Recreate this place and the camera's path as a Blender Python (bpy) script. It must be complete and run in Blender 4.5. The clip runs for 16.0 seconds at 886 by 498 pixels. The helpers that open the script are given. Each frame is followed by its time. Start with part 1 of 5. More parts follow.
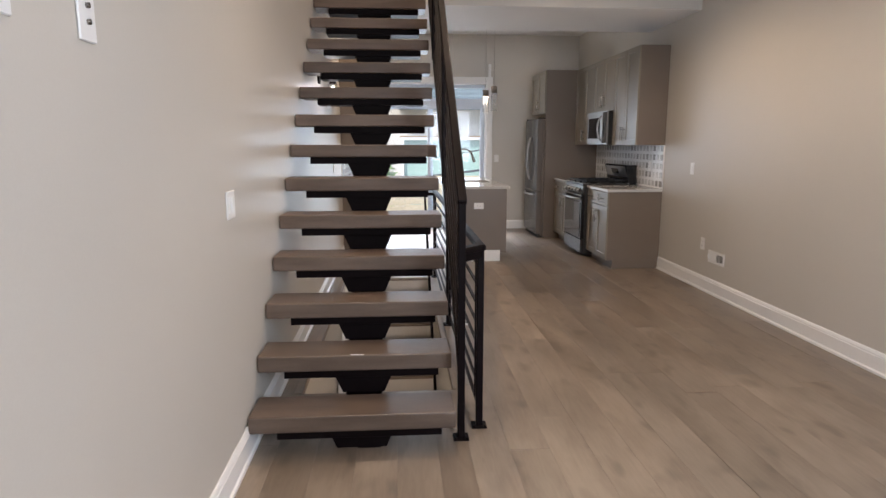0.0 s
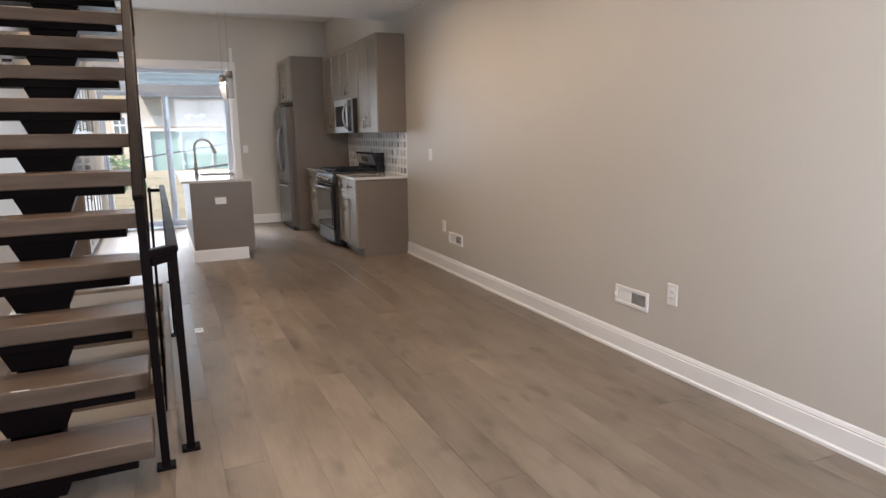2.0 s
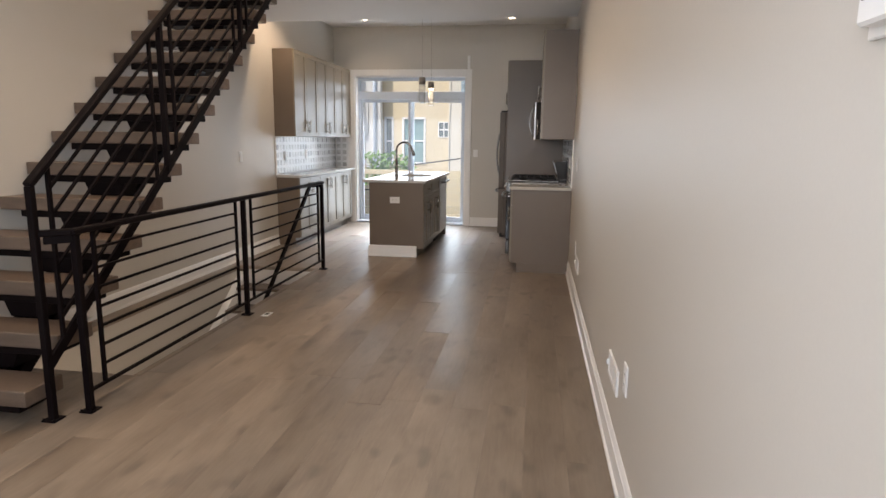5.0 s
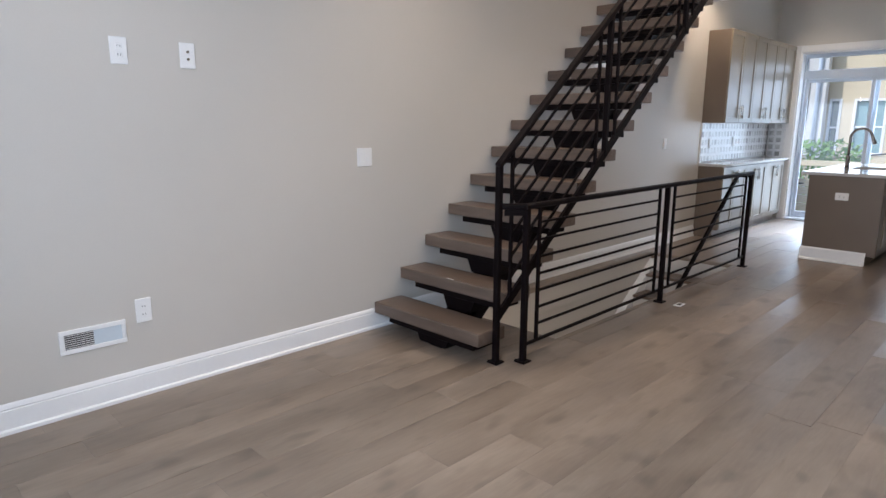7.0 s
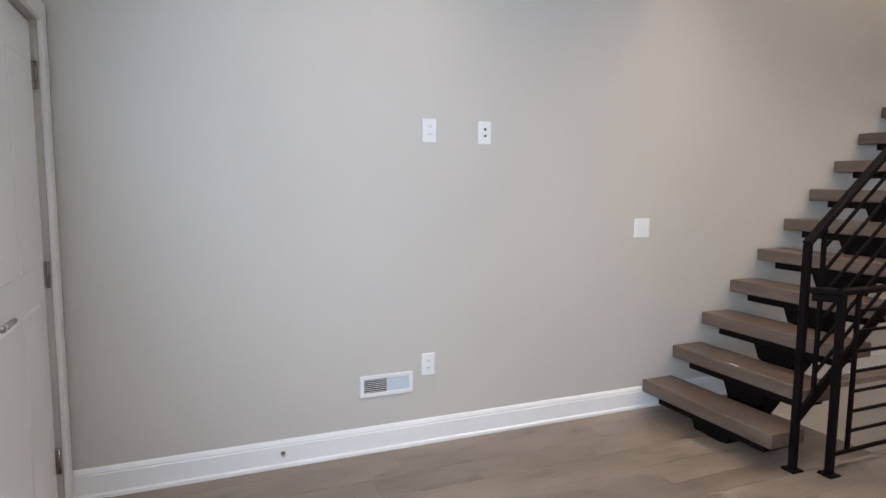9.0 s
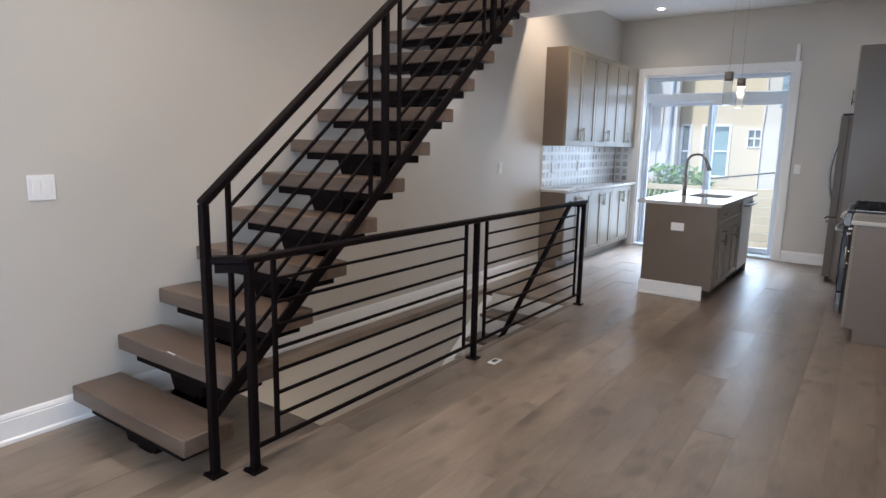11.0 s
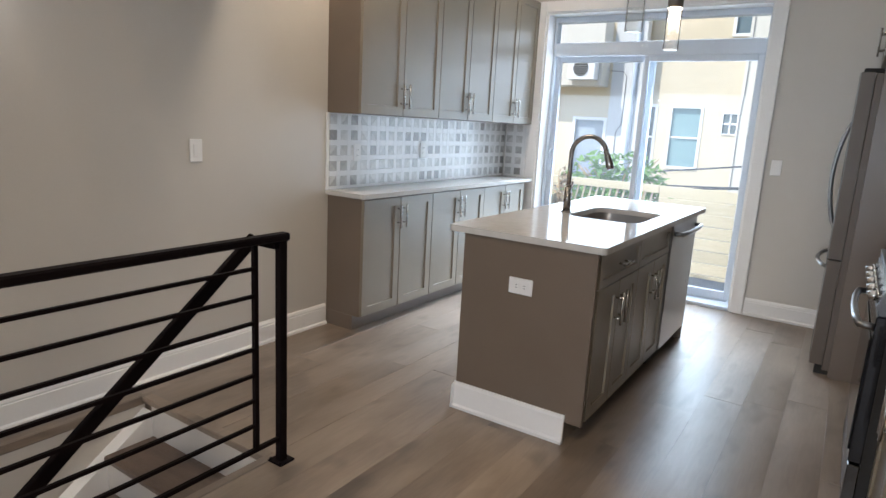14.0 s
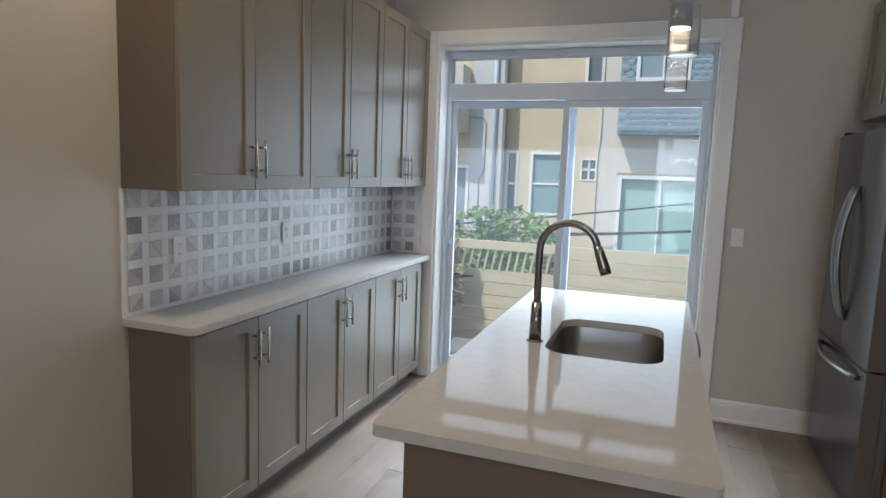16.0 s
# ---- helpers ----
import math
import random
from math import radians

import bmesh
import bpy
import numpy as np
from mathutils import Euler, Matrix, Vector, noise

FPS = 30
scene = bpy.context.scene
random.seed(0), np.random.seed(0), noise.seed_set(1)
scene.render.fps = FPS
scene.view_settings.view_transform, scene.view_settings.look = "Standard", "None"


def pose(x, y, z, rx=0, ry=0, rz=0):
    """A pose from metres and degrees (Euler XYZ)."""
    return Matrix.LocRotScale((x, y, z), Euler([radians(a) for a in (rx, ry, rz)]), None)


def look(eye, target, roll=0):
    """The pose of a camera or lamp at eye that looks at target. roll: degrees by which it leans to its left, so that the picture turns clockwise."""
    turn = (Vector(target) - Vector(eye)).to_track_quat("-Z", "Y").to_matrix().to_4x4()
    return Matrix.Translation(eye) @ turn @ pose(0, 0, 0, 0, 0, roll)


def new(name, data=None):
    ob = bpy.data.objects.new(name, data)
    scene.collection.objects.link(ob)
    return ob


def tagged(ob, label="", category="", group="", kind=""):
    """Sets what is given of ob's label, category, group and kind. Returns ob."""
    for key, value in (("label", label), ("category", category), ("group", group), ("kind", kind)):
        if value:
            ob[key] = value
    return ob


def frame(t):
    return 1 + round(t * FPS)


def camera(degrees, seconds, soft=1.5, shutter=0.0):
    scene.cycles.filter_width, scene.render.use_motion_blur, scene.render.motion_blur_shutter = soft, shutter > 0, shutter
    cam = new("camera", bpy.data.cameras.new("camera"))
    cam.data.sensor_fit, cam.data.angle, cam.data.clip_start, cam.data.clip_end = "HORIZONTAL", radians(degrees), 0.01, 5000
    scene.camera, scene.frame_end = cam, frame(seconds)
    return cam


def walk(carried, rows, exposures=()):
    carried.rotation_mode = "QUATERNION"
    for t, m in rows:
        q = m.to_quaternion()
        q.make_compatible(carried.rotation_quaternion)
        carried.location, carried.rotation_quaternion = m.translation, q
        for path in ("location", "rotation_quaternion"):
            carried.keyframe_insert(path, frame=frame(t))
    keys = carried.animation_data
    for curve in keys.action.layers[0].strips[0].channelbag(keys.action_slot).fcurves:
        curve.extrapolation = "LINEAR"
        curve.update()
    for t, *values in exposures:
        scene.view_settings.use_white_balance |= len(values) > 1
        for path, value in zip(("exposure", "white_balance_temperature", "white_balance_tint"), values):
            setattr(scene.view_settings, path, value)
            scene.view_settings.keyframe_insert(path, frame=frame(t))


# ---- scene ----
cam = camera(71.8, 16.0)
# seconds, eye, point looked at, lean
PATH = [
    (0, (0.707, 1.139, 1.427), (0.851, 3.105, 1.087), -0.0),
    (0.5, (0.732, 1.134, 1.45), (0.99, 3.095, 1.157), -0.3),
    (1, (0.761, 1.152, 1.452), (1.196, 3.082, 1.158), -0.7),
    (1.5, (0.831, 1.192, 1.44), (1.449, 3.067, 1.118), -0.7),
    (2, (1.083, 1.233, 1.401), (1.903, 3.019, 1.027), -0.7),
    (2.5, (1.529, 1.289, 1.374), (2.445, 3.026, 0.995), 0.7),
    (3, (1.986, 1.418, 1.351), (2.833, 3.188, 0.965), 0.5),
    (3.2, (2.167, 1.449, 1.37), (2.94, 3.25, 0.974), 0.5),
    (3.7, (2.564, 1.501, 1.384), (3.151, 3.369, 0.978), 0.6),
    (4.2, (2.919, 1.496, 1.379), (3.189, 3.438, 0.983), 0.8),
    (4.7, (3.193, 1.454, 1.377), (3.101, 3.417, 1.008), 0.9),
    (5.3, (3.363, 1.379, 1.409), (2.927, 3.303, 1.084), 0.6),
    (5.5, (3.345, 1.374, 1.413), (2.837, 3.284, 1.107), 0.7),
    (6, (3.303, 1.342, 1.421), (2.53, 3.16, 1.109), 0.7),
    (6.5, (3.265, 1.315, 1.396), (2.153, 2.939, 1.038), 0.2),
    (7, (3.203, 1.296, 1.384), (1.815, 2.68, 0.984), 0.2),
    (7.5, (3.183, 1.247, 1.37), (1.59, 2.39, 0.973), 0.3),
    (8, (3.176, 1.204, 1.391), (1.432, 2.122, 1.048), 0.5),
    (8.2, (3.164, 1.179, 1.396), (1.379, 2.029, 1.091), 0.7),
    (8.7, (3.111, 1.132, 1.424), (1.269, 1.869, 1.186), 0.6),
    (9.2, (3.034, 1.156, 1.445), (1.214, 1.961, 1.267), 0.2),
    (9.7, (2.982, 1.314, 1.454), (1.259, 2.315, 1.298), -0.0),
    (10.3, (3.023, 1.779, 1.43), (1.523, 3.084, 1.217), 0.1),
    (10.5, (3.07, 1.979, 1.428), (1.669, 3.383, 1.174), 0.3),
    (11, (3.153, 2.504, 1.414), (2.027, 4.121, 1.073), 1.2),
    (11.5, (3.186, 3.113, 1.444), (2.264, 4.851, 1.085), 1.4),
    (12, (3.225, 3.736, 1.426), (2.337, 5.49, 1.057), 1.6),
    (12.5, (3.13, 4.365, 1.392), (2.256, 6.118, 0.987), 2.0),
    (13, (3.086, 4.989, 1.379), (2.176, 6.726, 0.984), 1.7),
    (13.5, (2.966, 5.56, 1.37), (1.97, 7.247, 0.967), 2.4),
    (14, (2.846, 6.062, 1.381), (1.773, 7.701, 0.979), 3.1),
    (14.5, (2.739, 6.465, 1.404), (1.615, 8.081, 1.053), 3.8),
    (15, (2.449, 6.757, 1.426), (1.369, 8.42, 1.161), 4.0),
    (15.5, (2.167, 6.995, 1.491), (1.226, 8.747, 1.277), 3.4),
    (16, (1.901, 7.226, 1.508), (1.238, 9.097, 1.264), 2.1),
]
walk(cam, [(t, look(eye, target, roll)) for t, eye, target, roll in PATH], exposures=[(0, 1.02, 6550, 18), (2.0, 0.99, 6700, 18), (3.0, 0.73, 7300, 18), (5.5, 0.92, 6600, 17), (6.5, 0.95, 5950, 16), (7.0, 0.9, 5900, 15), (8.2, 1.05, 5950, 15), (10.5, 0.95, 6050, 14), (11.0, 1.02, 5850, 14), (12.5, 1.47, 5800, 13), (14.5, 1.13, 6100, 12), (15.2, 0.91, 6100, 12), (16.0, 0.48, 6150, 11)])

# ---- light ----
world = bpy.data.worlds.new("world")
scene.world = world
world.use_nodes = True
wn = world.node_tree.nodes
sky = wn.new("ShaderNodeTexSky")
sky.sky_type, sky.sun_disc = "NISHITA", False
SUN_FROM = Vector((-0.33, -0.50, 0.80)).normalized()
sky.sun_elevation = math.asin(SUN_FROM.z)
sky.sun_rotation = math.atan2(SUN_FROM.x, SUN_FROM.y)
wn["Background"].inputs["Strength"].default_value = 0.11
world.node_tree.links.new(sky.outputs[0], wn["Background"].inputs["Color"])
sun = new("sun", bpy.data.lights.new("sun", "SUN"))
sun.data.energy, sun.data.angle, sun.data.color = 2.2, radians(0.5), (1.0, 0.95, 0.87)
sun.matrix_world = look(SUN_FROM * 30, (0, 0, 0))


def lamp(name, kind, m, energy, color, **more):
    ob = new(name, bpy.data.lights.new(name, kind))
    ob.matrix_world = m
    ob.data.energy, ob.data.color = energy, color
    for key, value in more.items():
        if key == "size":
            ob.data.shape, ob.data.size, ob.data.size_y = "RECTANGLE", value[0], value[1]
        elif key == "cone":
            ob.data.spot_size, ob.data.spot_blend = radians(value[0]), value[1]
        elif key == "soft":
            ob.data.shadow_soft_size = value
    return ob


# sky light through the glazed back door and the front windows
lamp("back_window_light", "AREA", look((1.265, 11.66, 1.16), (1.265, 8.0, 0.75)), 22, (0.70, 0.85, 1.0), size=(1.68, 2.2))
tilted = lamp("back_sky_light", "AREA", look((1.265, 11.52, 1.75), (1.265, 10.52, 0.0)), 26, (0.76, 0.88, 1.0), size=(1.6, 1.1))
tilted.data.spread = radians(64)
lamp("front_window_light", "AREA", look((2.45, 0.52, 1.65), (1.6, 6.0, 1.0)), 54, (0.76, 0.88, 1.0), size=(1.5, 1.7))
lamp("basement_lamp", "POINT", Matrix.Translation((0.6, 4.1, -1.1)), 13, (1.0, 0.86, 0.70), soft=0.06)
# fill spot added high in the stair shaft to brighten wall and treads
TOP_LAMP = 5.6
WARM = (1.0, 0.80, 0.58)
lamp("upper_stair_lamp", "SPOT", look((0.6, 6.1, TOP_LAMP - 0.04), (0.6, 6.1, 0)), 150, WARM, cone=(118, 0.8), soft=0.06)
# place and power of the ceiling lights
DOWNLIGHTS = [(0.69, 10.79, 14), (2.90, 10.83, 4), (0.69, 8.65, 44), (2.90, 8.65, 6), (0.75, 4.0, 20), (0.75, 2.1, 13), (2.95, 2.6, 13), (2.30, 4.4, 44), (2.30, 6.2, 74)]
for dx, dy, power in DOWNLIGHTS:
    lamp("downlight_lamp", "SPOT", look((dx, dy, 3.14), (dx, dy, 0)), power, WARM, cone=(152, 0.55) if power > 30 else (124, 0.85), soft=0.16 if dx == 2.30 else 0.05)

# ---- materials ----


def nodes_of(name):
    m = bpy.data.materials.new(name)
    m.use_nodes = True
    return m, m.node_tree.nodes, m.node_tree.links, m.node_tree.nodes["Principled BSDF"]


def surface(name, dark, light, scale=6.0, fine=80.0, rough=0.5, metal=0.0, bump=0.05, stretch=(1, 1, 1), vary=0.0, coat=0.0, rough_vary=0.1, spec=0.5):
    """Paint, stone, metal or wood: coarse stains and fine grain between two colours, with relief."""
    m, n, l, p = nodes_of(name)
    co = n.new("ShaderNodeTexCoord")
    mp = n.new("ShaderNodeMapping")
    mp.inputs["Scale"].default_value = stretch
    l.new(co.outputs["Object"], mp.inputs["Vector"])
    info = n.new("ShaderNodeObjectInfo")
    shift = n.new("ShaderNodeVectorMath")
    shift.operation = "ADD"
    times = n.new("ShaderNodeMath")
    times.operation = "MULTIPLY"
    times.inputs[1].default_value = 37.0
    l.new(info.outputs["Random"], times.inputs[0])
    l.new(mp.outputs[0], shift.inputs[0])
    l.new(times.outputs[0], shift.inputs[1])
    big, small = n.new("ShaderNodeTexNoise"), n.new("ShaderNodeTexNoise")
    big.inputs["Scale"].default_value, small.inputs["Scale"].default_value = scale, fine
    big.inputs["Detail"].default_value, small.inputs["Detail"].default_value = 5.0, 4.0
    for t in (big, small):
        l.new(shift.outputs[0], t.inputs["Vector"])
    mix = n.new("ShaderNodeMath")
    mix.operation = "MULTIPLY_ADD"
    l.new(small.outputs["Fac"], mix.inputs[0])
    mix.inputs[1].default_value = 0.4
    add = n.new("ShaderNodeMath")
    add.operation = "MULTIPLY_ADD"
    l.new(big.outputs["Fac"], add.inputs[0])
    add.inputs[1].default_value, add.inputs[2].default_value = 1.1, -0.25
    l.new(add.outputs[0], mix.inputs[2])
    ramp = n.new("ShaderNodeMix")
    ramp.data_type = "RGBA"
    ramp.inputs[6].default_value, ramp.inputs[7].default_value = (*dark, 1), (*light, 1)
    l.new(mix.outputs[0], ramp.inputs[0])
    colour = ramp.outputs[2]
    if vary:
        hsv = n.new("ShaderNodeHueSaturation")
        rng = n.new("ShaderNodeMapRange")
        rng.inputs[3].default_value, rng.inputs[4].default_value = 1 - vary, 1 + vary
        l.new(info.outputs["Random"], rng.inputs[0])
        l.new(rng.outputs[0], hsv.inputs["Value"])
        l.new(colour, hsv.inputs["Color"])
        colour = hsv.outputs[0]
    l.new(colour, p.inputs["Base Color"])
    rr = n.new("ShaderNodeMapRange")
    rr.inputs[3].default_value, rr.inputs[4].default_value = max(0.02, rough - rough_vary), min(1, rough + rough_vary)
    l.new(big.outputs["Fac"], rr.inputs[0])
    l.new(rr.outputs[0], p.inputs["Roughness"])
    p.inputs["Metallic"].default_value = metal
    p.inputs["Coat Weight"].default_value = coat
    p.inputs["Specular IOR Level"].default_value = spec
    if bump:
        b = n.new("ShaderNodeBump")
        b.inputs["Strength"].default_value, b.inputs["Distance"].default_value = bump, 0.01
        l.new(small.outputs["Fac"], b.inputs["Height"])
        l.new(b.outputs[0], p.inputs["Normal"])
    return m


def plain(name, c, rough=0.5, metal=0.0, emit=0.0):
    m, n, l, p = nodes_of(name)
    p.inputs["Base Color"].default_value = (*c, 1)
    p.inputs["Roughness"].default_value, p.inputs["Metallic"].default_value = rough, metal
    if emit:
        p.inputs["Emission Color"].default_value, p.inputs["Emission Strength"].default_value = (*c, 1), emit
    return m


def glass(name, tint=(1, 1, 1), rough=0.0, thin=True, ior=1.35, veil=0.0):
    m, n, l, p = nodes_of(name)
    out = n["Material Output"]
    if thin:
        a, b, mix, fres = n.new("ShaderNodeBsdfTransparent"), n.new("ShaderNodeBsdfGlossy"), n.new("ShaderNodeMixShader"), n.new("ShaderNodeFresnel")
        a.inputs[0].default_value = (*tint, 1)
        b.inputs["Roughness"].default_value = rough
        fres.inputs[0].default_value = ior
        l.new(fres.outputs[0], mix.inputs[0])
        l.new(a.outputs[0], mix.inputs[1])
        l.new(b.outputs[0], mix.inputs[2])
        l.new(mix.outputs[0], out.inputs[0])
        if veil:
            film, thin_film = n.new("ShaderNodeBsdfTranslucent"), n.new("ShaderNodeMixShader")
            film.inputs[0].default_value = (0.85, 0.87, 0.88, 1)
            thin_film.inputs[0].default_value = veil
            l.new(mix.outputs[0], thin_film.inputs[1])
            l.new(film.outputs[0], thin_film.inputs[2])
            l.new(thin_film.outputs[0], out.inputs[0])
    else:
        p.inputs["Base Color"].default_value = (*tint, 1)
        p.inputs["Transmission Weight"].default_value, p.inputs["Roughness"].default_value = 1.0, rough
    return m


M_WALL = surface("greige_wall_paint", (0.50, 0.468, 0.418), (0.56, 0.528, 0.476), 0.8, 140, 0.42, bump=0.03)
M_CEIL = surface("white_ceiling_paint", (0.74, 0.73, 0.71), (0.80, 0.79, 0.77), 0.7, 120, 0.7, bump=0.02)
M_TRIM = surface("white_trim_paint", (0.74, 0.73, 0.71), (0.82, 0.81, 0.79), 2, 60, 0.32, bump=0.01)
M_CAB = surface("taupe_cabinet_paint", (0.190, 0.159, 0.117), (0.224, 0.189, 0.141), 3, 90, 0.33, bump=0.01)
M_TREAD = surface("brown_oak_tread", (0.062, 0.041, 0.029), (0.185, 0.132, 0.098), 3.0, 60, 0.36, bump=0.15, stretch=(1, 7, 7), vary=0.12)
M_STEEL = surface("black_painted_steel", (0.0045, 0.0028, 0.003), (0.008, 0.0052, 0.0055), 5, 70, 0.45, bump=0.02, spec=0.06)
M_QUARTZ = surface("white_quartz", (0.46, 0.445, 0.415), (0.56, 0.54, 0.51), 25, 220, 0.045, bump=0.0, rough_vary=0.02, spec=0.10)
M_STAINLESS = surface("brushed_stainless", (0.30, 0.292, 0.282), (0.33, 0.322, 0.312), 2, 60, 0.30, 1.0, bump=0.0, stretch=(1, 1, 1), rough_vary=0.06)
M_FRIDGE = surface("dark_brushed_stainless", (0.11, 0.106, 0.102), (0.135, 0.13, 0.125), 2, 60, 0.25, 1.0, bump=0.0, rough_vary=0.05)
# end panels and most cabinet bodies: darker, browner taupe than the doors
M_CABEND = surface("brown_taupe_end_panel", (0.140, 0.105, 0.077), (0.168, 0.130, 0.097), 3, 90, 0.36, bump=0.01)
M_NICKEL = plain("brushed_nickel", (0.50, 0.48, 0.45), 0.25, 1.0)
M_DARKNICKEL = plain("dark_nickel", (0.30, 0.275, 0.25), 0.22, 1.0)
M_BLACKGLASS = plain("black_glass", (0.012, 0.012, 0.014), 0.06)
M_ENAMEL = surface("black_enamel", (0.010, 0.010, 0.010), (0.016, 0.015, 0.015), 9, 90, 0.4, bump=0.0, spec=0.25)
M_FRIDGESIDE = surface("grey_fridge_side", (0.125, 0.102, 0.084), (0.15, 0.124, 0.103), 4, 90, 0.42, bump=0.01, spec=0.3)
M_IRON = surface("cast_iron", (0.007, 0.007, 0.007), (0.016, 0.016, 0.016), 20, 200, 0.6, bump=0.1, spec=0.2)
M_PLASTIC = surface("white_plastic", (0.74, 0.73, 0.71), (0.80, 0.79, 0.77), 9, 90, 0.35, bump=0.0)
M_DARK = plain("dark_gap", (0.02, 0.018, 0.016), 0.8)
# white vinyl, with the sky's blue cast put into its colour
M_VINYL = surface("white_vinyl_frame", (0.58, 0.65, 0.74), (0.66, 0.73, 0.81), 3, 60, 0.35, bump=0.0)
# glare haze over the outdoor view, put in as a faint translucent film
M_PANE = glass("dusty_window_glass", (0.97, 0.99, 0.99), veil=0.017)
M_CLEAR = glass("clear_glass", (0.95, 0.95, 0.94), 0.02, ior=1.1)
M_SMOKE = glass("smoky_glass", (0.80, 0.79, 0.765), 0.05, ior=1.18, veil=0.12)
M_FROST = surface("frosted_glass_foot", (0.85, 0.85, 0.83), (0.92, 0.92, 0.90), 20, 120, 0.3, bump=0.0)
M_BRONZE = plain("dark_bronze", (0.26, 0.235, 0.205), 0.32, 1.0)
M_GLOW = plain("lamp_glow", (1.0, 0.86, 0.66), 0.4, 0, 7.0)
M_GLOW_COOL = plain("sconce_glow", (1.0, 0.94, 0.87), 0.4, 0, 14.0)
M_RISER = surface("pale_riser_paint", (0.52, 0.49, 0.45), (0.60, 0.57, 0.53), 3, 60, 0.4)
M_CONCRETE = surface("grey_concrete", (0.22, 0.21, 0.20), (0.32, 0.31, 0.29), 2, 50, 0.85, bump=0.2)
M_STUCCO = surface("tan_stucco", (0.58, 0.48, 0.32), (0.70, 0.60, 0.43), 1.2, 60, 0.9, bump=0.3)
M_STUCCO_W = surface("cream_stucco", (0.60, 0.55, 0.46), (0.70, 0.66, 0.58), 1.2, 60, 0.9, bump=0.3)
M_STUCCO_G = surface("grey_stucco", (0.56, 0.55, 0.53), (0.66, 0.65, 0.62), 1.2, 60, 0.9, bump=0.3)
M_SHINGLE = surface("slate_blue_shingle", (0.20, 0.27, 0.31), (0.32, 0.40, 0.44), 5, 60, 0.8, bump=0.2)
M_GREEN = surface("pale_green_door_paint", (0.30, 0.48, 0.42), (0.36, 0.54, 0.47), 2, 60, 0.6)
M_PINE = surface("pale_pine_board", (0.56, 0.47, 0.30), (0.72, 0.63, 0.44), 3, 60, 0.75, bump=0.15, stretch=(1, 8, 8), vary=0.08)
M_LEAF = surface("green_leaf", (0.10, 0.24, 0.035), (0.26, 0.45, 0.10), 9, 80, 0.6, vary=0.2)
M_TERRA = surface("dry_vine", (0.30, 0.20, 0.10), (0.42, 0.30, 0.16), 9, 80, 0.8)
M_GREYDOOR = surface("grey_blue_door_paint", (0.28, 0.32, 0.36), (0.34, 0.38, 0.42), 2, 60, 0.6)
M_WINDARK = plain("dark_window_glass", (0.12, 0.16, 0.17), 0.08)
M_CURTAIN = surface("teal_curtain", (0.14, 0.25, 0.26), (0.26, 0.38, 0.38), 3, 50, 0.8, stretch=(20, 1, 1))
M_CONDUIT = plain("grey_conduit", (0.22, 0.21, 0.20), 0.6)
M_CABLE = plain("black_cable", (0.03, 0.03, 0.035), 0.6)


